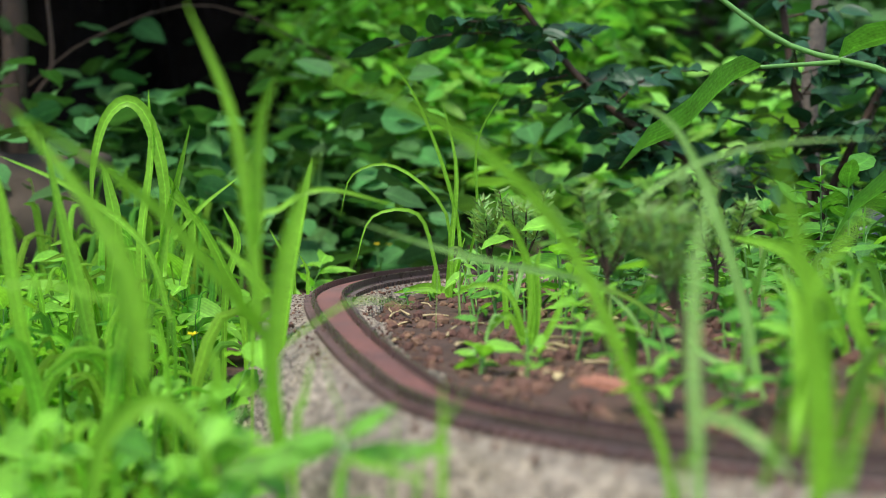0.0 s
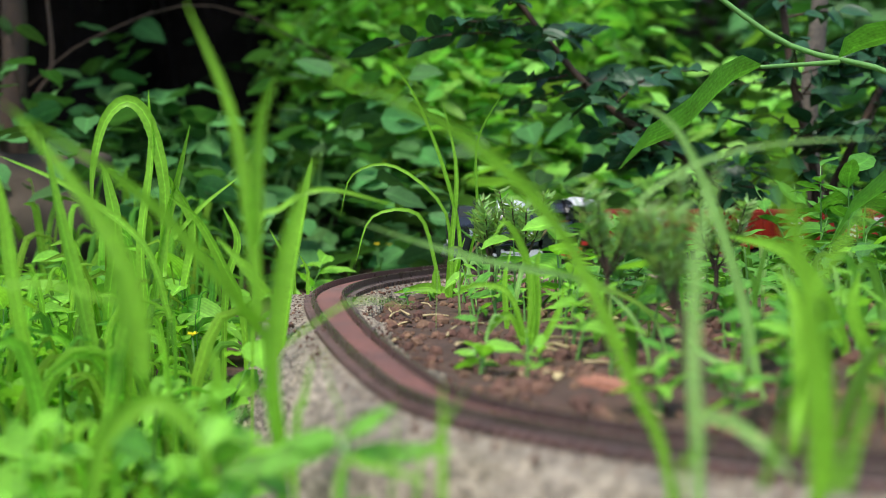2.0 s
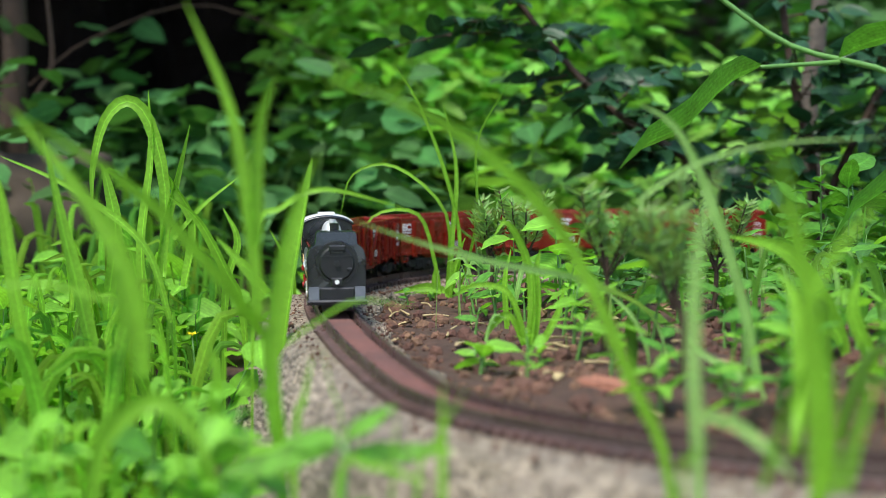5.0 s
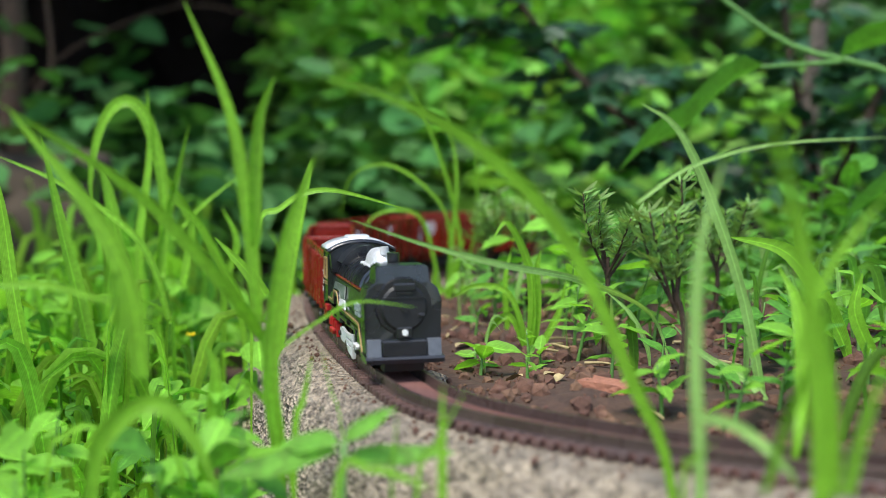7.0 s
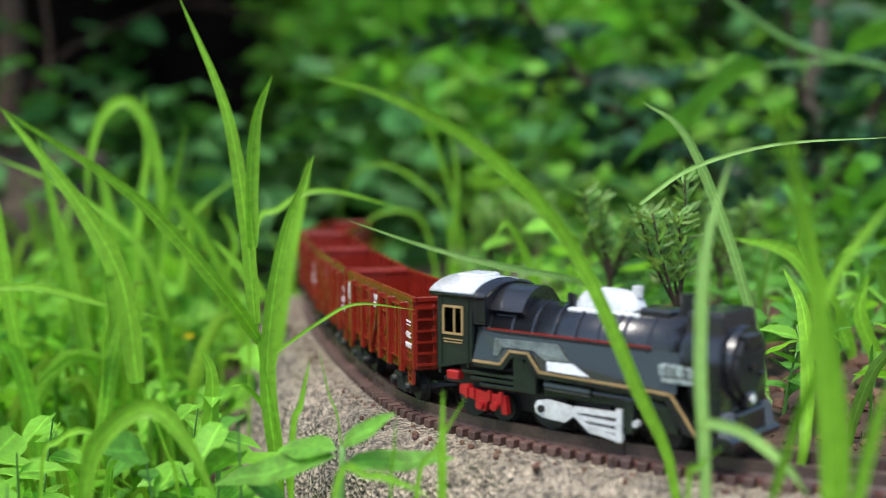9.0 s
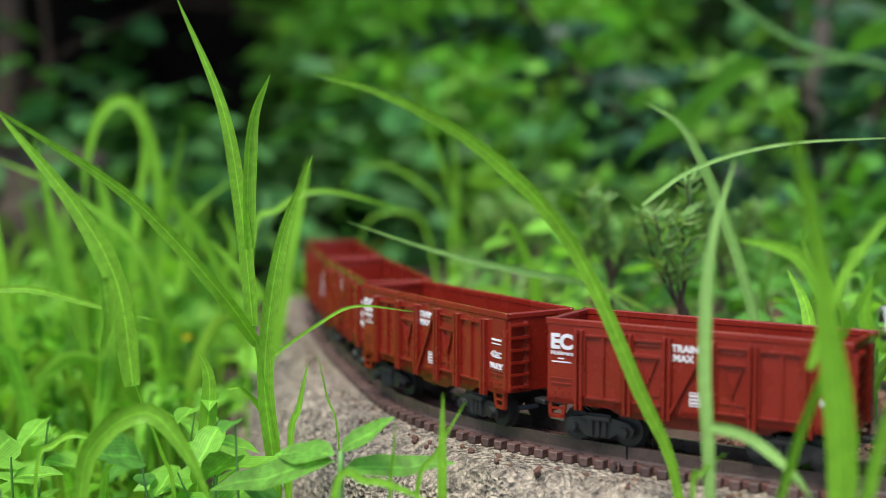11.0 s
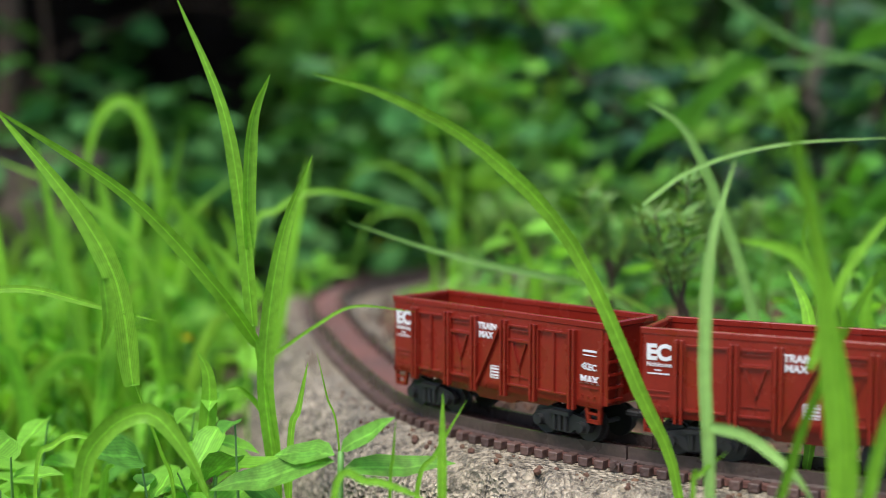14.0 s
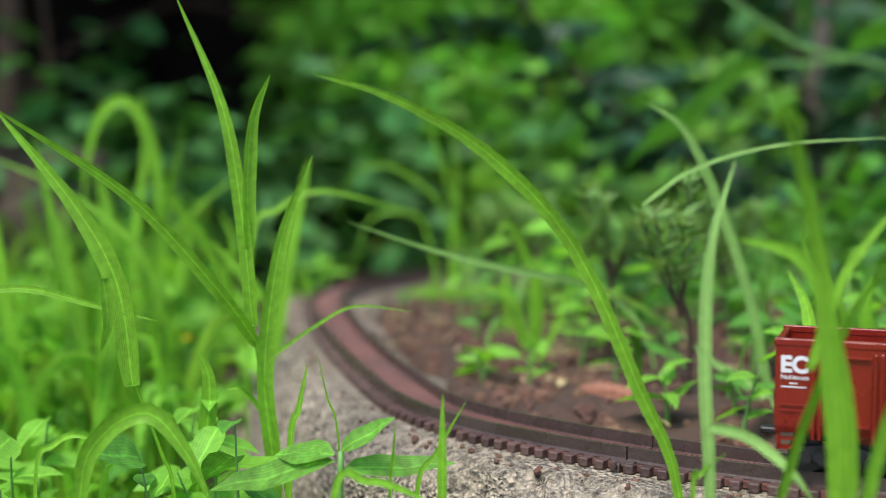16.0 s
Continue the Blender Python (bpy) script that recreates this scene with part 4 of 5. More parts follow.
leaf_cloud("weeds", "weeds under the hedge, their green darkened as shade", BUSH_DARK, 2600, (-1.3, 1.4, -0.05), (1.3, 2.1, 0.28), 0.045, 0.55, clump=0.05, density=lambda q: hollow(q) and not middle(q))
leaf_cloud("weeds", "leaves among the weeds, coloured yellow-green as if sunlit", FERN, 450, (0.0, 1.35, 0.04), (0.75, 1.7, 0.16), 0.034, 0.4, clump=0.05)
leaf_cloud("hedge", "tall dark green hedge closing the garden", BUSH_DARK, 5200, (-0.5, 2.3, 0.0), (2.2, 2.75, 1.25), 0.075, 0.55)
# leaves added above the view to keep skylight out of the hollow
leaf_cloud("tree_canopy", "unseen leafy branches added to shade the hollow", BUSH_DARK, 3000, (-2.4, 1.2, 0.38), (-0.22, 3.2, 1.1), 0.12, 0.65)


def round_leaf_plant(x, y, z, n, spread):
    """A weed with rounded leaves held flat on thin stalks."""
    top = new("round_leaved_weed")
    g = ground_at(x, y)
    top.location = (x, y, g)
    tagged(top, "weed with rounded dull green leaves on thin stalks", "weed", "round-leaved weeds")
    for _ in range(n):
        p = Vector((rng.normal(0, spread), rng.normal(0, spread * 0.5), (z - g) * (0.35 + 0.75 * rng.random())))
        part("stalk", mesh_of("stalk", *stalk([(p.x * 0.2, p.y * 0.2, 0), (p.x * 0.5, p.y * 0.5, p.z * 0.6), tuple(p)], 0.0014, 0.0008, 5, 6), STEM, True), STEM, top)
        size = 0.040 + 0.024 * rng.random()
        v, f = scatter([p], [size], np.array([rng.random() * 6.28]), np.array([rng.normal(-0.05, 0.25)]), np.array([rng.normal(0.25, 0.2)]), leaf_shape(0.85, 0.18, 0.2))
        part("leaf", mesh_of("leaf", v, f.tolist(), ROUND, True), ROUND, top)


for x, y, z, n in ((-0.33, 1.36, 0.12, 8), (-0.27, 1.42, 0.135, 8), (-0.21, 1.36, 0.12, 7), (-0.30, 1.40, 0.115, 9), (-0.24, 1.32, 0.12, 9), (-0.36, 1.48, 0.07, 8), (-0.19, 1.45, 0.10, 8), (-0.27, 1.25, 0.08, 9), (-0.14, 1.38, 0.09, 8), (-0.43, 1.30, 0.05, 7), (-0.20, 1.28, 0.05, 8), (-0.08, 1.5, 0.14, 7)):
    round_leaf_plant(x, y, z, n, 0.045)


def fern(x, y, z, yaw, length, tilt):
    """A fern frond: an arching midrib with two rows of narrow leaflets."""
    top = new("fern_frond")
    g = ground_at(x, y)
    top.location = (x, y, g)
    tagged(top, "bright green fern frond with narrow leaflets", "fern", "ferns")
    d = Vector((math.cos(yaw), math.sin(yaw), 0))
    pts = [Vector((0, 0, 0)), Vector((0, 0, (z - g) * 0.6)) + d * length * 0.1, Vector((0, 0, z - g)) + d * length * 0.45, Vector((0, 0, (z - g) - length * tilt)) + d * length]
    line = spline(pts, 40)
    part("midrib", mesh_of("midrib", *stalk(pts, 0.0018, 0.0007, 5, 14), STEM, True), STEM, top)
    places, sizes, yaws, tilts, rolls = [], [], [], [], []
    for i in range(12, len(line)):
        u = (i - 12) / (len(line) - 12)
        for sd in (-1, 1):
            places.append(line[i])
            sizes.append(length * 0.32 * (1 - u) ** 0.7 + 0.006)
            yaws.append(yaw + sd * 1.25)
            tilts.append(-0.25 + rng.normal(0, 0.08))
            rolls.append(rng.normal(0, 0.15))
    v, f = scatter(places, sizes, np.array(yaws), np.array(tilts), np.array(rolls), leaf_shape(0.22, 0.12, 0.2))
    part("frond_blade", mesh_of("frond_blade", v, f.tolist(), FERN, True), FERN, top, "narrow leaflets in two rows")


for x, y, z, yaw, ln, ti in ((-0.02, 1.62, 0.25, 2.9, 0.20, 0.45), (0.05, 1.60, 0.24, 2.2, 0.20, 0.5), (0.02, 1.55, 0.20, 4.2, 0.16, 0.6), (-0.05, 1.66, 0.28, 3.9, 0.2, 0.5), (0.10, 1.58, 0.20, 0.6, 0.18, 0.5), (-0.09, 1.68, 0.26, 3.4, 0.16, 0.6), (0.16, 1.66, 0.27, 5.0, 0.18, 0.5)):
    fern(x, y, z, yaw, ln, ti)


def tree_trunk(name, label, points, r0, r1, mat, twigs=()):
    top = new(name)
    base = Vector(points[0])
    top.location = base
    tagged(top, label, "tree")
    v, f = stalk([Vector(p) - base for p in points], r0, r1, 14, 26)
    v = [p + Vector((rough(*p, 40), rough(p.y, p.z, p.x, 40), 0)) * r0 * 0.25 for p in v]
    part("trunk", mesh_of("trunk", v, f, mat, True), mat, top)
    for pts, a, b in twigs:
        part("branch", mesh_of("branch", *stalk([Vector(p) - base for p in pts], a, b, 7, 14), mat, True), mat, top)
    return top


def hanging(n, x, y, spread):
    """Thin bare roots and vines that hang before a trunk."""
    out = []
    for _ in range(n):
        a = x + rng.normal(0.03, spread)
        b = rng.normal(0, 0.04)
        z = 0.02 + 0.10 * rng.random()
        out.append(([(a, y + 0.03, 0.52), (a + b * 0.4, y, 0.33), (a + b, y - 0.01, 0.2), (a + b * 1.5, y - 0.02, z)], 0.0024, 0.0010))
    return out


tree_trunk("young_tree", "slender grey-barked young trunk", [(0.362, 1.2, -0.03), (0.356, 1.2, 0.014), (0.343, 1.2, 0.12), (0.351, 1.2, 0.23), (0.36, 1.22, 0.5), (0.38, 1.25, 0.9)], 0.0095, 0.007, BARK)
tree_trunk("old_tree", "brown trunk with thin bare vines in the shade", [(-0.46, 1.35, -0.05), (-0.455, 1.35, 0.10), (-0.452, 1.36, 0.24), (-0.47, 1.4, 0.6), (-0.5, 1.5, 1.1)], 0.015, 0.012, TWIG, [([(-0.44, 1.33, -0.03), (-0.43, 1.33, 0.12), (-0.405, 1.33, 0.17), (-0.41, 1.33, 0.26)], 0.0028, 0.002), ([(-0.43, 1.33, 0.15), (-0.36, 1.33, 0.20), (-0.24, 1.36, 0.235), (-0.08, 1.4, 0.16)], 0.0011, 0.0006), ([(-0.45, 1.3, 0.02), (-0.425, 1.3, 0.10), (-0.44, 1.3, 0.2)], 0.002, 0.001)])
# two near-black trunks added to stand for the hollow's deep shade
tree_trunk("old_tree", "near-black trunk added to stand for shade in the hollow", [(-0.30, 2.05, -0.05), (-0.31, 2.05, 0.3), (-0.30, 2.1, 0.9)], 0.16, 0.13, BARK_SHADE, hanging(16, -0.30, 1.80, 0.13))
tree_trunk("old_tree", "near-black trunk added to stand for shade in the hollow", [(-0.55, 1.95, -0.05), (-0.56, 1.95, 0.3), (-0.55, 2.0, 0.9)], 0.13, 0.11, BARK_SHADE, hanging(8, -0.52, 1.74, 0.10))

# mossy stone beside the trunk
bm = bmesh.new()
bmesh.ops.create_icosphere(bm, subdivisions=4, radius=1)
for v in bm.verts:
    c = v.co.copy()
    k = 1 + 0.18 * rough(*c, 1.6) + 0.06 * rough(*c, 6) + 0.02 * rough(*c, 20)
    v.co = Vector((max(min(c.x, 0.75), -0.75) * 0.13 * k, c.y * 0.09 * k, max(min(c.z, 0.7), -0.8) * 0.105 * k))
stone = part("garden_stone", bm, STONE, None, "", True)
stone.location = (-0.415, 1.22, 0.005)
tagged(stone, "large weathered dark brown garden stone beside the tree", "stone")


# ---- dark-leaved shrub ----
def leafy_twig(top, pts, r0, r1, mat_twig, leaf_mat, n, size, ratio, name="twig", start=0.25):
    """A twig under its plant, with leaves in turn on both sides, each a part of the twig."""
    base = Vector(top.location)
    loc = [Vector(p) - base for p in pts]
    tw = part(name, mesh_of(name, *stalk(loc, r0, r1, 6, 16), mat_twig, True), mat_twig, top)
    line = spline(loc, 60)
    for i in range(n):
        k = int((start + (1 - start) * (i + 0.5) / n) * (len(line) - 2))
        d = line[k + 1] - line[k]
        yaw = math.atan2(d.y, d.x) + (1 if i % 2 else -1) * (0.7 + 0.4 * rng.random())
        v, f = scatter([line[k]], [size * (0.7 + 0.5 * rng.random())], np.array([yaw]), np.array([rng.normal(0.05, 0.35)]), np.array([rng.normal(0.5, 0.4)]), leaf_shape(ratio, 0.15 + 0.2 * rng.random(), 0.35))
        part("leaf", mesh_of("leaf", v, f.tolist(), leaf_mat, True), leaf_mat, tw)
    return tw


def dark_shrub():
    top = new("dark_leaved_shrub")
    top.location = (0.292, 1.08, ground_at(0.292, 1.08))
    tagged(top, "shrub with brown stems and small dark leathery leaves", "shrub")
    leafy_twig(top, [(0.30, 1.08, -0.02), (0.223, 1.08, 0.066), (0.146, 1.08, 0.118), (0.103, 1.08, 0.161), (0.048, 1.08, 0.23)], 0.0042, 0.0024, TWIG, SHRUB, 10, 0.022, 0.6, "stem", 0.5)
    leafy_twig(top, [(0.325, 1.10, -0.01), (0.32, 1.10, 0.07), (0.301, 1.10, 0.143), (0.287, 1.10, 0.23)], 0.0042, 0.003, TWIG, SHRUB, 8, 0.024, 0.6, "stem")
    leafy_twig(top, [(0.318, 1.10, -0.01), (0.335, 1.10, 0.05), (0.365, 1.10, 0.116), (0.40, 1.10, 0.19)], 0.0042, 0.0026, TWIG, SHRUB, 10, 0.024, 0.6, "stem")
    # named side twigs towards the light
    leafy_twig(top, [(0.095, 1.08, 0.170), (0.045, 1.07, 0.183), (0.0, 1.06, 0.181), (-0.045, 1.05, 0.170)], 0.0012, 0.0006, TWIG, SHRUB, 9, 0.026, 0.55)
    v, f = scatter([Vector((-0.040, 1.05, 0.174)) - Vector(top.location)], [0.042], np.array([3.3]), np.array([-0.25]), np.array([0.7]), leaf_shape(0.45, 0.1, 0.3))
    part("leaf", mesh_of("leaf", v, f.tolist(), SHRUB, True), SHRUB, top, "larger dusty dark leaf")
    stems = [((0.048, 0.217), (0.146, 0.118)), ((0.146, 0.118), (0.26, 0.04)), ((0.287, 0.219), (0.32, 0.07)), ((0.40, 0.19), (0.33, 0.03))]
    for k in range(78):
        (x0, z0), (x1, z1) = stems[k % 4]
        u = rng.random()
        x, z, y = x0 + (x1 - x0) * u, z0 + (z1 - z0) * u, 1.09
        a = rng.random() * 6.28
        ln = 0.035 + 0.05 * rng.random()
        dx, dy, dz = math.cos(a) * ln, math.sin(a) * ln * 0.8 - 0.01, (rng.random() - 0.35) * ln
        leafy_twig(top, [(x, y, z), (x + dx * 0.5, y + dy * 0.5, z + dz * 0.7), (x + dx, y + dy, z + dz * 0.8)], 0.0010, 0.0005, TWIG, SHRUB, 7, 0.024, 0.58)


dark_shrub()


# ---- large-leaved weed ----
def large_weed():
    top = new("large_leaved_weed")
    top.location = (0.36, 0.9, ground_at(0.36, 0.9))
    tagged(top, "tall weed with a thick green stem and long pointed leaves", "weed")
    base = Vector(top.location)

    def leaf(root, tip, ratio, mat=WEED, roll=0.5):
        d = Vector(tip) - Vector(root)
        yaw, tilt = math.atan2(d.y, d.x), math.atan2(d.z, math.hypot(d.x, d.y))
        v, f = scatter([Vector(root) - base], [d.length], np.array([yaw]), np.array([tilt]), np.array([roll]), leaf_shape(ratio, 0.06, 0.35))
        part("leaf", mesh_of("leaf", v, f.tolist(), mat, True), mat, top, "long pointed mid green leaf with a pale midrib")

    def stem(pts, a, b):
        part("stem", mesh_of("stem", *stalk([Vector(p) - base for p in pts], a, b, 8, 18), STEM, True), STEM, top)

    stem([(0.37, 0.9, -0.01), (0.40, 0.9, 0.08), (0.324, 0.9, 0.139), (0.244, 0.9, 0.162), (0.18, 0.9, 0.205)], 0.0026, 0.0017)
    stem([(0.275, 0.89, 0.150), (0.25, 0.88, 0.148), (0.213, 0.86, 0.145)], 0.0018, 0.0013)
    leaf((0.215, 0.861, 0.146), (0.106, 0.80, 0.082), 0.30, WEED, 0.75)
    leaf((0.275, 0.89, 0.153), (0.33, 0.80, 0.185), 0.26, WEED, -0.4)
    leaf((0.19, 0.9, 0.195), (0.12, 0.88, 0.20), 0.30, WEED, 0.6)
    leaf((0.34, 0.86, 0.115), (0.225, 0.76, 0.036), 0.22, WEED, 0.9)
    leaf((0.37, 0.88, 0.10), (0.29, 0.78, 0.135), 0.2, WEED, 0.5)


large_weed()


# ---- needle-leaved seedlings in the bed ----
def seedling(x, y, z0, z1, lean, n, spread):
    top = new("conifer_seedling")
    top.location = (x, y, ground_at(x, y))
    tagged(top, "small needle-leaved seedling with a bare brown stem", "seedling", "seedlings in the bed")
    base = Vector(top.location)
    h = z1 - base.z
    mid = z0 - base.z
    part("stem", mesh_of("stem", *stalk([(0, 0, -0.004), (0.002, 0, mid * 0.6), (lean * 0.4, 0, mid)], 0.0016, 0.0011, 6, 10), TWIG, True), TWIG, top)
    for k in range(n):
        a = 6.28 * k / n + rng.random()
        r = spread * (0.35 + 0.75 * rng.random())
        tip = Vector((lean + math.cos(a) * r, math.sin(a) * r, mid + (h - mid) * (0.55 + 0.5 * rng.random())))
        pts = [Vector((lean * 0.35, 0, mid * (0.75 + 0.2 * rng.random()))), Vector((lean * 0.6 + math.cos(a) * r * 0.7, math.sin(a) * r * 0.7, mid + (tip.z - mid) * 0.4)), tip]
        br = part("branchlet", mesh_of("branchlet", *stalk(pts, 0.0008, 0.0004, 5, 10), TWIG, True), TWIG, top)
        line = spline(pts, 44)
        pl, yw, tl = [], [], []
        for i in range(12, len(line)):
            for _ in range(2):
                pl.append(line[i])
                yw.append(rng.random() * 6.28)
                tl.append(0.15 + 0.7 * rng.random())
        v, f = scatter(pl, [0.0085 * (0.7 + 0.5 * rng.random()) for _ in pl], np.array(yw), np.array(tl), rng.random(len(pl)), leaf_shape(0.2, -0.1, 0.2))
        tagged(part("needles", mesh_of("needles", v, f.tolist(), NEEDLE, True), NEEDLE, br), kind="stuff")


seedling(0.052, 0.80, 0.028, 0.066, 0.0, 7, 0.022)
seedling(0.030, 0.82, 0.026, 0.058, 0.0, 6, 0.014)
seedling(0.079, 0.62, 0.040, 0.076, 0.004, 7, 0.020)
seedling(0.100, 0.53, 0.034, 0.084, -0.006, 5, 0.012)
seedling(0.150, 0.70, 0.030, 0.070, 0.004, 6, 0.018)


# ---- broad-leaved weeds ----
def weed(x, y, height, n, size, ratio, mat, label, group, name="broad_leaved_weed", spread=0.6):
    """A small weed: a stem with leaves on short stalks all round."""
    top = new(name)
    g = ground_at(x, y)
    top.location = (x, y, g)
    tagged(top, label, "weed", group)
    lean = rng.normal(0, height * 0.15, 2)
    pts = [Vector((0, 0, -0.003)), Vector((lean[0] * 0.4, lean[1] * 0.4, height * 0.5)), Vector((lean[0], lean[1], height))]
    part("stem", mesh_of("stem", *stalk(pts, 0.0011, 0.0003, 5, 8), STEM, True), STEM, top)
    line = spline(pts, 24)
    for i in range(n):
        u = 0.2 + 0.8 * (i + 1) / n
        p = line[min(int(u * (len(line) - 1)), len(line) - 1)]
        a = i * 2.4 + rng.random() * 0.6
        v, f = scatter([p], [size * (0.65 + 0.6 * rng.random())], np.array([a]), np.array([rng.normal(0.25, 0.3)]), np.array([rng.normal(0, 0.35)]), leaf_shape(ratio, 0.28, 0.3))
        part("leaf", mesh_of("leaf", v, f.tolist(), mat, True), mat, top)


# the spotted weed in front of the wall
def spotted_weed():
    x, y = -0.033, 0.39
    top = new("spotted_weed")
    top.location = (x, y, ground_at(x, y))
    tagged(top, "weed with spotted light green leaves beside the wall", "weed")
    base = Vector(top.location)
    part("stem", mesh_of("stem", *stalk([(0, 0, -0.003), (0.001, 0, 0.05), (0.002, 0, -base.z + 0.004)], 0.0015, 0.001, 6, 10), STEM, True), STEM, top)
    for root, tip, ratio, roll in (((-0.031, 0.39, 0.004), (-0.015, 0.385, 0.016), 0.34, 0.9), ((-0.033, 0.39, 0.001), (-0.074, 0.40, -0.010), 0.24, -0.8), ((-0.031, 0.39, -0.002), (0.004, 0.395, 0.000), 0.24, 0.7), ((-0.033, 0.39, 0.003), (-0.053, 0.40, 0.001), 0.45, -0.6), ((-0.033, 0.39, -0.02), (-0.015, 0.37, -0.015), 0.4, 0.5)):
        d = Vector(tip) - Vector(root)
        v, f = scatter([Vector(root) - base], [d.length], np.array([math.atan2(d.y, d.x)]), np.array([math.atan2(d.z, math.hypot(d.x, d.y))]), np.array([roll]), leaf_shape(ratio, 0.06, 0.3))
        part("leaf", mesh_of("leaf", v, f.tolist(), SPOTTED, True), SPOTTED, top)


spotted_weed()

for _ in range(120):
    y = 0.40 + 0.62 * rng.random()
    x = -0.40 * y * (0.22 + 0.95 * rng.random())
    o, _w = offset_of(np.array([x]), np.array([y]))
    if o[0] > 0.075:
        weed(x, y, 0.035 + 0.055 * rng.random(), 8, (0.017 if y < 0.55 else 0.023) + 0.012 * rng.random(), 0.55, WEED_LIGHT if rng.random() < 0.8 else WEED, "low fresh green weed with oval leaves in the grass", "weeds in the grass")
for _ in range(48):
    y = 0.46 + 0.50 * rng.random()
    x = 0.02 + 0.42 * y * rng.random()
    o, _w = offset_of(np.array([x]), np.array([y]))
    if o[0] < -0.045 and not (x < 0.13 and 0.48 < y < 0.75):
        weed(x, y, 0.012 + 0.032 * rng.random(), 6, 0.016 + 0.012 * rng.random(), 0.45, WEED_LIGHT if rng.random() < 0.2 else WEED, "small green weed growing in the soil bed", "weeds in the bed")
for x, y, h in ((0.066, 0.69, 0.055), (0.018, 0.60, 0.012), (0.075, 0.56, 0.025), (0.088, 0.50, 0.022), (0.11, 0.475, 0.03), (0.145, 0.50, 0.035), (0.17, 0.47, 0.045), (0.02, 0.78, 0.03)):
    weed(x, y, h, 6, 0.016, 0.55, WEED_LIGHT, "small bright green weed growing in the soil bed", "weeds in the bed")


for _ in range(22):
    y = 0.70 + 0.28 * rng.random()
    x = 0.10 + 0.27 * rng.random()
    o, _w = offset_of(np.array([x]), np.array([y]))
    if o[0] < -0.04:
        weed(x, y, 0.02 + 0.03 * rng.random(), 9, 0.020 + 0.012 * rng.random(), 0.34, WEED if rng.random() < 0.6 else BUSH_DARK, "tall mid green weed growing in the soil bed", "weeds in the bed")


for _ in range(70):
    y = 0.50 + 0.44 * rng.random()
    x = -0.07 + 0.34 * rng.random()
    o, _w = offset_of(np.array([x]), np.array([y]))
    if o[0] < -0.034:
        weed(x, y, 0.006 + 0.014 * rng.random(), 4, 0.008 + 0.006 * rng.random(), 0.5, WEED_LIGHT if rng.random() < 0.5 else WEED, "tiny green sprout growing in the soil bed", "sprouts in the bed", "sprout")


# two larger weeds with rounded yellow-green leaves among the seedlings
for x, y, h in ((0.071, 0.75, 0.054), (0.045, 0.78, 0.045), (0.10, 0.66, 0.040)):
    weed(x, y, h, 5, 0.021, 0.8, WEED_LIGHT, "bright yellow-green weed with broad rounded leaves in the soil bed", "weeds in the bed")
for _ in range(26):
    y = 0.56 + 0.36 * rng.random()
    x = 0.06 + 0.26 * rng.random()
    o, _w = offset_of(np.array([x]), np.array([y]))
    if o[0] < -0.04:
        weed(x, y, 0.018 + 0.026 * rng.random(), 7, 0.013 + 0.008 * rng.random(), 0.4, WEED_LIGHT if rng.random() < 0.4 else WEED, "small green weed growing in the soil bed", "weeds in the bed")


# taller weeds before the far straight
for _ in range(20):
    y = 0.80 + 0.13 * rng.random()
    x = 0.245 + 0.14 * rng.random()
    o, _w = offset_of(np.array([x]), np.array([y]))
    if o[0] < -0.035:
        weed(x, y, 0.055 + 0.03 * rng.random(), 9, 0.022 + 0.012 * rng.random(), 0.4, WEED, "tall mid green weed growing in the soil bed", "weeds in the bed")


# ---- grass field ----
def field(name, label, mat, n, area, height, width, keep):
    pieces = []
    while len(pieces) < n:
        x, y = area(rng.random(), rng.random())
        o, _ = offset_of(np.array([x]), np.array([y]))
        if not keep(float(o[0]), x, y):
            continue
        g = ground_height(x, y, float(o[0]))
        h = height * (0.5 + 0.8 * rng.random())
        a = rng.random() * 6.28
        r = h * (0.12 + 0.55 * rng.random() ** 1.5)
        d = Vector((math.cos(a), math.sin(a), 0)) * r
        tip = h * (1 - 0.5 * (r / h) ** 1.5)
        b = Vector((x, y, g - 0.003))
        pts = [b, b + d * 0.12 + Vector((0, 0, tip * 0.45)), b + d * 0.45 + Vector((0, 0, tip * 0.9)), b + d + Vector((0, 0, tip * (1.0 - 0.35 * (r / h))))]
        pieces.append(blade_data(pts, width * (0.5 + 0.9 * rng.random()), 9, 0.35, (math.cos(a + 1.2), math.sin(a + 1.2), 0.2)))
    ob = new(name, mesh_of(name, *joined(pieces), mat, True))
    tagged(ob, label, "grass", kind="stuff")


def left_area(u, v):
    y = 0.56 + 0.65 * u ** 0.8
    return -0.42 * y * (0.10 + 1.0 * v), y


field("grass", "tall fresh green grass beside the concrete wall", GRASS, 330, left_area, 0.105, 0.0055, lambda o, x, y: o > 0.085 and (y < 0.84 or x < -0.19 * y))
field("grass", "deeper green grass beside the concrete wall", GRASS_DEEP, 420, left_area, 0.085, 0.0045, lambda o, x, y: o > 0.078 and (y < 0.84 or x < -0.17 * y))
field("grass", "low grass round the foot of the wall", GRASS, 260, lambda u, v: (-0.30 + 0.24 * u, 0.34 + 0.3 * v), 0.05, 0.004, lambda o, x, y: 0.095 < o and x / y > -0.42)
field("grass", "scattered grass in the soil bed", GRASS_DEEP, 62, lambda u, v: (0.06 + 0.34 * u, 0.42 + 0.52 * v), 0.050, 0.0045, lambda o, x, y: o < -0.05 and x / y > 0.13)
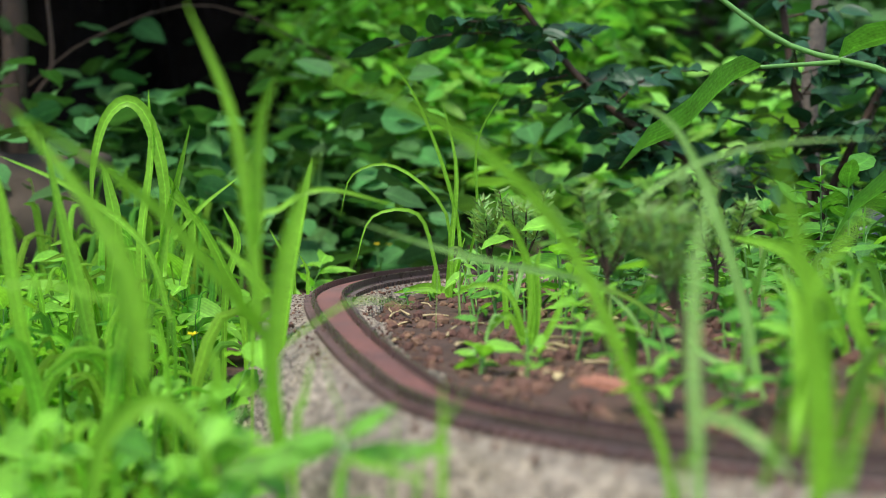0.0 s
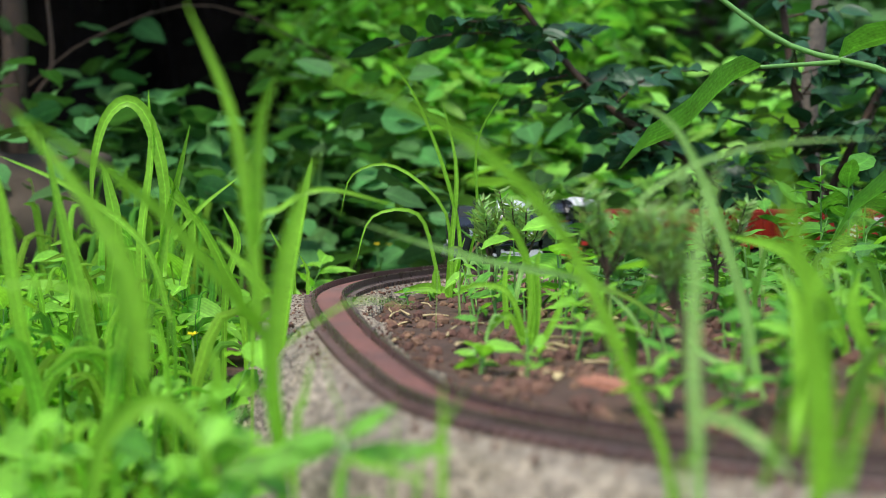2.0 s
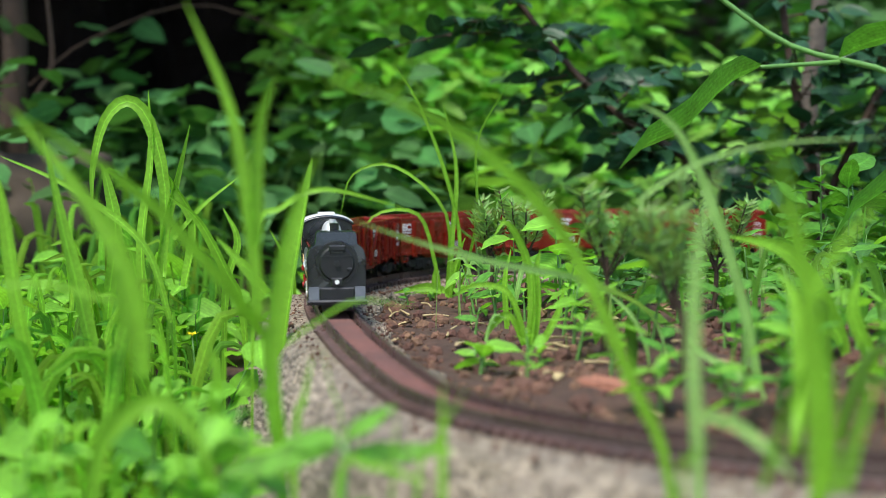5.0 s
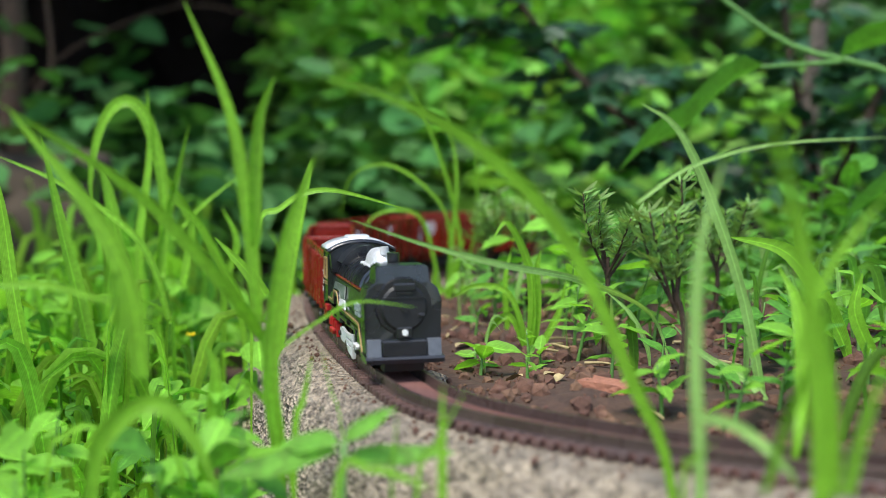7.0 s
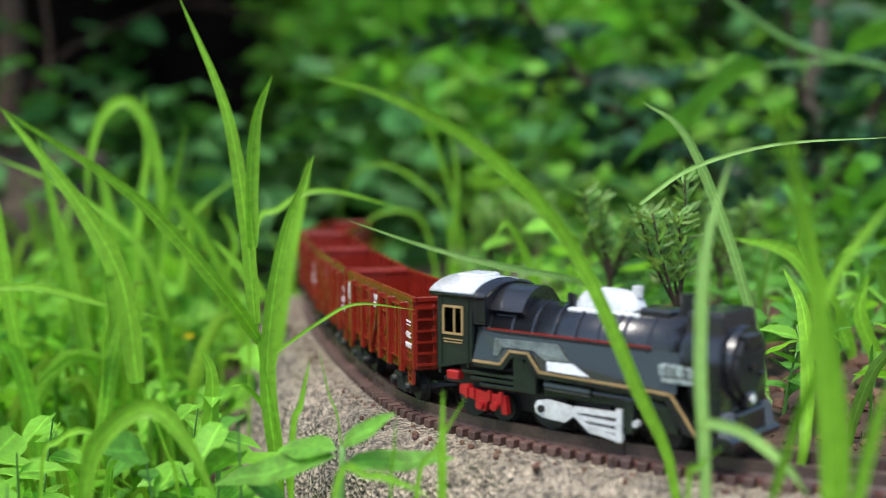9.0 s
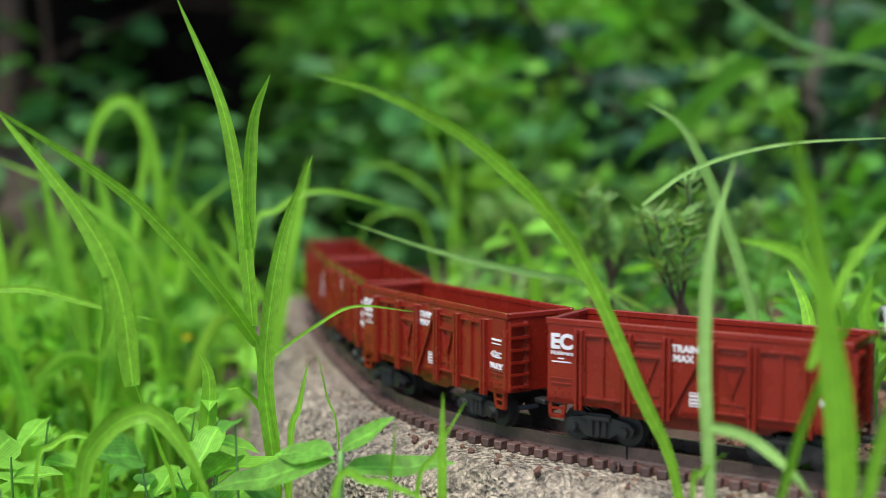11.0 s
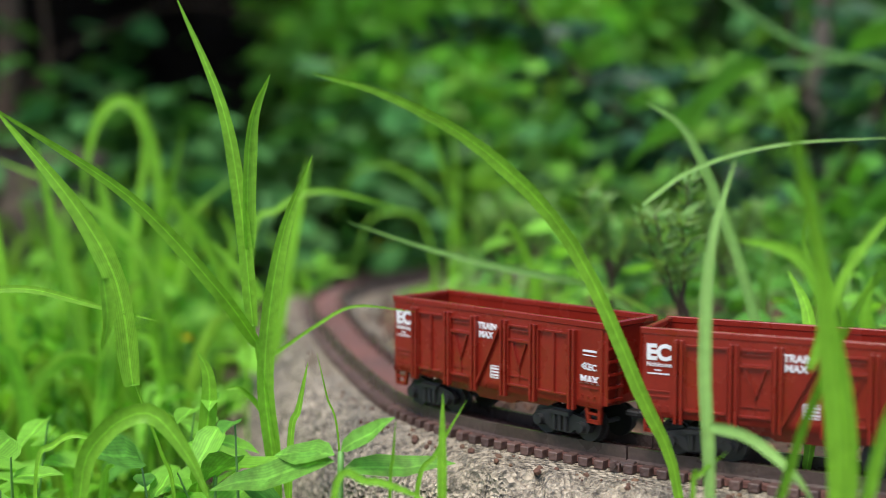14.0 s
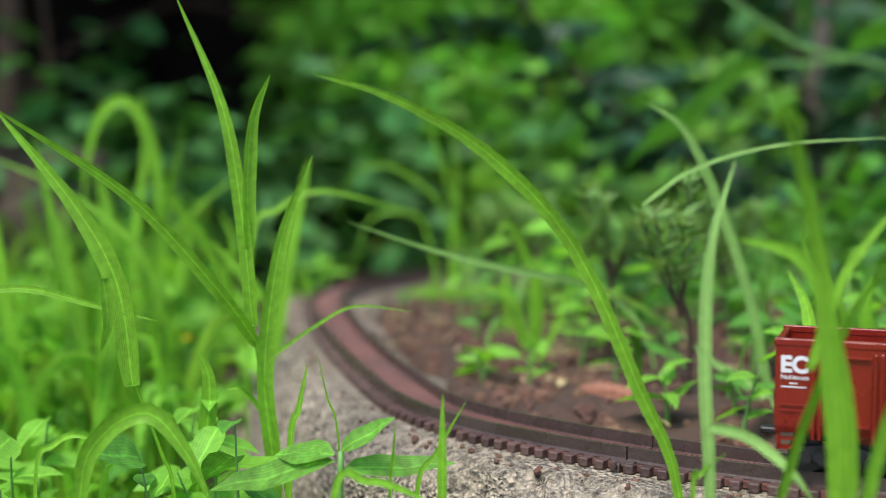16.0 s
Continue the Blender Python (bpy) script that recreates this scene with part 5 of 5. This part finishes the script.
field("grass", "scattered thin grass in the soil bed", GRASS_PALE, 70, lambda u, v: (-0.01 + 0.36 * u, 0.60 + 0.36 * v), 0.036, 0.0025, lambda o, x, y: o < -0.045)
field("grass", "low grass behind the track", GRASS_DEEP, 110, lambda u, v: (-0.5 + 1.2 * u, 1.08 + 0.3 * v), 0.055, 0.005, lambda o, x, y: o > 0.06)

field("grass", "low lawn in front of the wall", GRASS_DEEP, 1500, lambda u, v: (-1.2 + 2.4 * u, -1.0 + 1.28 * v), 0.045, 0.006, lambda o, x, y: o > 0.08 and (y < 0.05 or abs(x) > 0.45 * y))

# ---- soil clods, straw, brick piece, flowers ----
bm = bmesh.new()
bmesh.ops.create_icosphere(bm, subdivisions=1, radius=1)
ico = (np.array([tuple(v.co) for v in bm.verts]), np.array([[v.index for v in f.verts] for f in bm.faces]))
bm.free()


def clods():
    pts, sizes = [], []
    while len(pts) < 4200:
        x, y = -0.10 + 0.5 * rng.random(), 0.44 + 0.52 * rng.random()
        o, _ = offset_of(np.array([x]), np.array([y]))
        if o[0] < -0.030:
            pts.append((x, y, ground_height(x, y, float(o[0])) + 0.0004))
            sizes.append(0.0006 + 0.0050 * rng.random() ** 4)
    n = len(pts)
    v, f = scatter(pts, sizes, rng.random(n) * 6, rng.random(n) * 6, rng.random(n) * 6, ico)
    v = v + rng.normal(0, 0.00025, v.shape)
    ob = new("soil_clods", mesh_of("soil_clods", v, f.tolist(), CLOD, False))
    tagged(ob, "loose crumbs and clods of brown soil", "soil", kind="stuff")
    pts, sizes = [], []
    while len(pts) < 900:
        s = 0.6 + 0.9 * rng.random()
        o = (-1 if rng.random() < 0.6 else 1) * (0.017 + 0.012 * rng.random())
        p = beside(s, o, -0.0078)
        pts.append(tuple(p))
        sizes.append(0.0004 + 0.0011 * rng.random() ** 3)
    n = len(pts)
    v, f = scatter(pts, sizes, rng.random(n) * 6, rng.random(n) * 6, rng.random(n) * 6, ico)
    ob = new("grit", mesh_of("grit", v, f.tolist(), CLOD, False))
    tagged(ob, "grit and crumbs of soil lying on the concrete", "grit", kind="stuff")


clods()


def bits(name, label, category, group, mat, spots, make):
    for x, y, a in spots:
        me = make()
        ob = new(name, me)
        ob.location = (x, y, ground_at(x, y) + 0.0022)
        ob.rotation_euler = (rng.normal(0, 0.12), rng.normal(0, 0.12), a)
        tagged(ob, label, category, group)


def straw_mesh():
    ln = 0.010 + 0.012 * rng.random()
    return mesh_of("straw", *stalk([(-ln / 2, 0, 0), (0, 0.0012, 0.0006), (ln / 2, 0, 0)], 0.0008, 0.0005, 6, 8), DRY, True)


def yellow_leaf_mesh():
    v, f = leaf_shape(0.5, 0.2, 0.5)
    return mesh_of("fallen_leaf", v * 0.011, f.tolist(), DRY, True)


bits("straw", "short piece of dry straw on the soil", "straw", "straw on the soil", DRY, [(0.042, 0.600, 0.5), (0.030, 0.66, -0.4), (0.02, 0.72, 0.9), (0.06, 0.64, 2.0), (0.10, 0.57, 0.3), (0.005, 0.70, 1.2), (0.075, 0.60, -0.7), (0.12, 0.62, 0.1)], straw_mesh)
more = []
while len(more) < 46:
    x, y = -0.06 + 0.32 * rng.random(), 0.50 + 0.42 * rng.random()
    o, _w = offset_of(np.array([x]), np.array([y]))
    if o[0] < -0.032:
        more.append((x, y, rng.random() * 6.28))
bits("straw", "short piece of dry straw on the soil", "straw", "straw on the soil", DRY, more[:30], straw_mesh)
bits("fallen_leaf", "curled dry fallen leaf on the soil", "leaf", "fallen leaves", DRY, more[30:], yellow_leaf_mesh)
bits("fallen_leaf", "curled yellow fallen leaf on the soil", "leaf", "fallen leaves", DRY, [(0.046, 0.575, 0.4), (0.036, 0.565, 2.4), (0.055, 0.568, 4.0), (0.01, 0.63, 1.0)], yellow_leaf_mesh)

bm = bmesh.new()
bmesh.ops.create_icosphere(bm, subdivisions=3, radius=1)
for v in bm.verts:
    k = 1 + 0.12 * rough(*v.co, 2.5)
    v.co = Vector((max(min(v.co.x, 0.7), -0.7) * 0.016 * k, max(min(v.co.y, 0.7), -0.7) * 0.009 * k, max(min(v.co.z, 0.5), -0.6) * 0.010 * k))
brick = part("brick_piece", bm, BRICK, None)
brick.location = (0.070, 0.535, -0.010)
brick.rotation_euler = (0, 0.05, -0.5)
tagged(brick, "broken piece of reddish brick half sunk in the soil", "brick")


def flower(x, y, z):
    top = new("yellow_flower")
    g = ground_at(x, y)
    top.location = (x, y, g)
    tagged(top, "tiny yellow flower on a thin stalk in the grass", "flower", "yellow flowers")
    part("stalk", mesh_of("stalk", *stalk([(0, 0, -0.002), (0.002, 0, (z - g) * 0.5), (0, 0, z - g)], 0.0007, 0.0005, 5, 6), STEM, True), STEM, top)
    for k in range(5):
        v, f = scatter([(0, 0, z - g)], [0.0042], np.array([k * 1.257]), np.array([0.45]), np.array([0.0]), leaf_shape(0.7, 0.05, 0.2))
        part("petal", mesh_of("petal", v, f.tolist(), YELLOW, True), YELLOW, top)


for x, y, z in ((-0.144, 0.72, -0.015), (-0.06, 1.15, 0.0), (-0.05, 1.2, -0.005), (-0.02, 1.18, -0.008)):
    flower(x, y, z)

# ---- single tufts ----
tuft("grass_tuft", "tall fresh green grass with long folded blades", GRASS, [
    (0.0021, (-0.056, 0.440, -0.025), (-0.058, 0.440, -0.005), (-0.064, 0.440, 0.032), (-0.067, 0.440, 0.065)),
    (0.0048, (-0.065, 0.440, 0.038), (-0.068, 0.440, 0.073), (-0.074, 0.440, 0.109), (-0.089, 0.440, 0.146)),
    (0.0049, (-0.066, 0.440, 0.063), (-0.066, 0.440, 0.083), (-0.064, 0.440, 0.105), (-0.058, 0.440, 0.120)),
    (0.0050, (-0.064, 0.440, 0.030), (-0.075, 0.430, 0.049), (-0.101, 0.420, 0.080), (-0.140, 0.400, 0.110)),
    (0.0058, (-0.058, 0.440, -0.019), (-0.061, 0.440, 0.019), (-0.055, 0.440, 0.063), (-0.044, 0.440, 0.093)),
    (0.0024, (-0.053, 0.440, -0.025), (-0.062, 0.450, 0.001), (-0.070, 0.450, 0.011), (-0.076, 0.450, 0.011)),
], "grass tufts")

tuft("grass_tuft", "fresh green grass with a pale folded blade", GRASS, [
    (0.0018, (-0.086, 0.410, -0.017), (-0.090, 0.410, -0.001), (-0.099, 0.410, 0.023)),
    (0.0068, (-0.099, 0.410, 0.023), (-0.103, 0.410, 0.053), (-0.116, 0.410, 0.078), (-0.140, 0.410, 0.108)),
    (0.0044, (-0.102, 0.390, 0.056), (-0.101, 0.390, 0.045), (-0.103, 0.390, 0.035)),
    (0.0023, (-0.144, 0.410, 0.051), (-0.129, 0.410, 0.051), (-0.110, 0.410, 0.046), (-0.090, 0.410, 0.041)),
    (0.0060, (-0.108, 0.380, -0.008), (-0.101, 0.380, 0.011), (-0.087, 0.380, 0.018), (-0.076, 0.380, 0.006), (-0.069, 0.380, -0.009)),
    (0.0023, (-0.130, 0.410, -0.010), (-0.124, 0.410, 0.001), (-0.114, 0.410, 0.004), (-0.097, 0.410, -0.007)),
    (0.0058, (-0.085, 0.440, -0.025), (-0.081, 0.440, -0.001), (-0.080, 0.440, 0.017), (-0.084, 0.440, 0.027)),
], "grass tufts")

tuft("grass_tuft", "short young grass beside the concrete wall", GRASS, [
    (0.0033, (-0.000, 0.370, -0.006), (-0.000, 0.370, 0.009), (0.000, 0.370, 0.026)),
    (0.0015, (-0.008, 0.380, -0.009), (-0.002, 0.380, 0.006), (0.007, 0.380, 0.022)),
    (0.0012, (-0.016, 0.380, -0.009), (-0.015, 0.380, 0.005), (-0.014, 0.380, 0.016)),
    (0.0024, (-0.050, 0.420, -0.004), (-0.047, 0.420, 0.011), (-0.044, 0.420, 0.026)),
    (0.0007, (-0.034, 0.420, -0.004), (-0.038, 0.420, 0.015), (-0.041, 0.420, 0.029)),
    (0.0014, (-0.062, 0.460, 0.020), (-0.045, 0.460, 0.032), (-0.031, 0.460, 0.039), (-0.010, 0.460, 0.037)),
    (0.0022, (-0.031, 0.360, -0.003), (-0.021, 0.360, 0.003), (-0.010, 0.360, 0.000), (-0.004, 0.360, -0.003)),
], "grass tufts")

tuft("grass_tuft", "long arching grass blade leaning over the track", GRASS, [
    (0.0046, (0.0696, 0.375, -0.0077), (0.0577, 0.378, 0.0253), (0.0381, 0.385, 0.0679), (0.0125, 0.385, 0.0950), (-0.0143, 0.380, 0.1104), (-0.0371, 0.375, 0.1172)),
    (0.0014, (0.067, 0.345, 0.001), (0.069, 0.345, 0.009), (0.076, 0.345, 0.015)),
], "grass tufts")

tuft("grass_tuft", "upright pale green grass blade beside the track", GRASS_PALE, [
    (0.0038, (0.072, 0.345, 0.001), (0.070, 0.345, 0.038), (0.071, 0.345, 0.070), (0.077, 0.345, 0.094)),
    (0.0030, (0.071, 0.340, 0.023), (0.081, 0.340, 0.020), (0.091, 0.335, 0.012), (0.097, 0.335, 0.004)),
], "grass tufts")

tuft("grass_tuft", "dense bright green grass close by the track", GRASS, [
    (0.0049, (0.095, 0.310, 0.012), (0.093, 0.310, 0.041), (0.090, 0.310, 0.068), (0.089, 0.315, 0.083)),
    (0.0038, (0.098, 0.310, 0.012), (0.097, 0.310, 0.030), (0.094, 0.310, 0.049), (0.091, 0.310, 0.065)),
    (0.0036, (0.083, 0.320, 0.009), (0.089, 0.320, 0.030), (0.098, 0.315, 0.056), (0.109, 0.310, 0.074)),
    (0.0026, (0.094, 0.330, 0.042), (0.101, 0.330, 0.063), (0.108, 0.330, 0.074), (0.116, 0.330, 0.084)),
    (0.0039, (0.098, 0.300, 0.014), (0.102, 0.300, 0.032), (0.108, 0.300, 0.048)),
    (0.0032, (0.085, 0.270, 0.023), (0.079, 0.270, 0.067), (0.072, 0.265, 0.094), (0.064, 0.260, 0.111)),
], "grass tufts")

tuft("grass_tuft", "slender green grass growing inside the loop", GRASS_PALE, [
    (0.0046, (0.138, 0.530, -0.022), (0.127, 0.530, 0.030), (0.112, 0.530, 0.074), (0.098, 0.530, 0.102), (0.082, 0.530, 0.113)),
    (0.0017, (0.078, 0.500, 0.074), (0.097, 0.500, 0.087), (0.126, 0.490, 0.096), (0.169, 0.480, 0.099)),
    (0.0058, (0.132, 0.550, 0.013), (0.132, 0.550, 0.023), (0.131, 0.550, 0.030)),
    (0.0037, (0.141, 0.500, -0.028), (0.130, 0.520, -0.005), (0.113, 0.540, 0.005), (0.102, 0.560, 0.016)),
], "grass tufts")

tuft("grass_tuft", "broad green grass blades growing inside the loop", GRASS, [
    (0.0050, (0.115, 0.400, 0.009), (0.126, 0.440, 0.027), (0.129, 0.460, 0.040), (0.125, 0.470, 0.051)),
    (0.0086, (0.183, 0.580, 0.008), (0.167, 0.580, 0.036), (0.154, 0.580, 0.048), (0.132, 0.580, 0.053)),
    (0.0032, (0.152, 0.520, 0.036), (0.144, 0.520, 0.057), (0.148, 0.520, 0.071)),
    (0.0063, (0.188, 0.550, 0.003), (0.180, 0.550, 0.023), (0.183, 0.550, 0.040)),
], "grass tufts")

tuft("grass_tuft", "pale ribbed grass blade arching across the bed", GRASS_PALE, [
    (0.0029, (0.099, 0.600, 0.015), (0.063, 0.560, 0.035), (0.027, 0.530, 0.045), (-0.005, 0.520, 0.054), (-0.038, 0.510, 0.066)),
    (0.0024, (0.097, 0.600, -0.000), (0.089, 0.600, 0.015), (0.077, 0.600, 0.026)),
], "grass tufts")

tuft("grass_tuft", "tall green grass with arching blades behind the wall", GRASS, [
    (0.0077, (-0.185, 0.780, -0.012), (-0.186, 0.780, 0.033), (-0.179, 0.780, 0.086), (-0.180, 0.780, 0.127)),
    (0.0076, (-0.173, 0.780, 0.016), (-0.171, 0.780, 0.068), (-0.180, 0.780, 0.108), (-0.193, 0.780, 0.120), (-0.207, 0.780, 0.108), (-0.215, 0.780, 0.079), (-0.216, 0.780, 0.054)),
    (0.0049, (-0.180, 0.780, -0.005), (-0.172, 0.780, 0.040), (-0.163, 0.780, 0.075), (-0.155, 0.780, 0.106)),
    (0.0031, (-0.165, 0.780, 0.037), (-0.148, 0.780, 0.056), (-0.124, 0.780, 0.075)),
    (0.0077, (-0.208, 0.780, -0.012), (-0.202, 0.780, 0.037), (-0.206, 0.780, 0.068), (-0.210, 0.780, 0.082)),
    (0.0070, (-0.159, 0.780, 0.009), (-0.153, 0.780, 0.044), (-0.165, 0.780, 0.068), (-0.172, 0.780, 0.079)),
], "grass tufts")

tuft("grass_tuft", "green grass with drooping tips behind the wall", GRASS, [
    (0.0067, (-0.119, 0.750, -0.008), (-0.129, 0.750, 0.019), (-0.145, 0.750, 0.049), (-0.162, 0.750, 0.063)),
    (0.0050, (-0.138, 0.800, -0.001), (-0.130, 0.800, 0.032), (-0.139, 0.800, 0.054)),
    (0.0077, (-0.181, 0.660, -0.044), (-0.189, 0.660, 0.005), (-0.199, 0.660, 0.052), (-0.208, 0.660, 0.099)),
    (0.0081, (-0.197, 0.600, -0.025), (-0.204, 0.600, 0.024), (-0.209, 0.600, 0.067), (-0.215, 0.600, 0.089)),
    (0.0038, (-0.153, 0.700, -0.001), (-0.167, 0.700, 0.040), (-0.207, 0.700, 0.071), (-0.244, 0.700, 0.088)),
    (0.0082, (-0.090, 0.700, -0.027), (-0.083, 0.700, 0.024), (-0.075, 0.700, 0.068), (-0.072, 0.700, 0.087)),
], "grass tufts")

tuft("grass_tuft", "thin grass arching over the far curve", GRASS, [
    (0.0033, (-0.092, 0.620, 0.044), (-0.079, 0.620, 0.064), (-0.057, 0.620, 0.073), (-0.019, 0.620, 0.064)),
    (0.0061, (-0.088, 0.620, 0.022), (-0.096, 0.620, 0.033), (-0.112, 0.620, 0.050)),
    (0.0030, (-0.101, 0.850, 0.001), (-0.108, 0.850, 0.020), (-0.117, 0.850, 0.037)),
    (0.0027, (-0.091, 0.850, -0.005), (-0.091, 0.850, 0.008), (-0.097, 0.850, 0.020)),
], "grass tufts")

tuft("sedge_tuft", "thin tall grass growing in the soil bed", GRASS, [
    (0.0031, (0.002, 0.860, -0.020), (0.012, 0.860, 0.023), (0.002, 0.860, 0.073), (-0.017, 0.860, 0.122), (-0.034, 0.860, 0.148)),
    (0.0035, (0.004, 0.860, -0.020), (0.006, 0.860, 0.027), (0.009, 0.860, 0.076), (0.000, 0.860, 0.122)),
    (0.0023, (0.006, 0.860, -0.018), (0.022, 0.860, 0.038), (0.023, 0.860, 0.095), (0.046, 0.860, 0.137)),
    (0.0027, (0.000, 0.860, -0.020), (-0.005, 0.860, 0.011), (-0.017, 0.860, 0.046), (-0.048, 0.860, 0.044), (-0.060, 0.860, 0.011)),
    (0.0023, (0.002, 0.860, -0.008), (0.002, 0.860, 0.046), (-0.032, 0.860, 0.078), (-0.061, 0.860, 0.073), (-0.070, 0.860, 0.044)),
    (0.0062, (0.005, 0.860, -0.022), (0.006, 0.860, -0.001), (0.015, 0.860, 0.030)),
    (0.0039, (-0.002, 0.860, -0.018), (-0.006, 0.860, -0.001), (-0.005, 0.860, 0.011)),
    (0.0062, (0.002, 0.860, -0.008), (-0.013, 0.860, -0.004), (-0.034, 0.860, -0.008)),
], "grass in the bed")

tuft("grass_tuft", "bright young grass growing in the soil bed", GRASS, [
    (0.0050, (0.044, 0.660, -0.022), (0.047, 0.660, 0.005), (0.045, 0.660, 0.032), (0.034, 0.660, 0.054), (0.026, 0.660, 0.046)),
    (0.0045, (0.045, 0.660, -0.022), (0.049, 0.660, 0.005), (0.049, 0.660, 0.029), (0.051, 0.660, 0.040)),
    (0.0039, (0.043, 0.660, -0.013), (0.034, 0.660, 0.005), (0.023, 0.660, -0.004), (0.023, 0.660, -0.019)),
    (0.0039, (0.046, 0.660, -0.019), (0.060, 0.660, 0.005), (0.064, 0.660, 0.023)),
    (0.0033, (0.043, 0.660, -0.007), (0.034, 0.660, 0.017), (0.017, 0.660, 0.021), (0.005, 0.660, 0.015)),
    (0.0039, (0.038, 0.720, -0.014), (0.036, 0.720, 0.016), (0.039, 0.720, 0.035)),
], "grass in the bed")


motions()
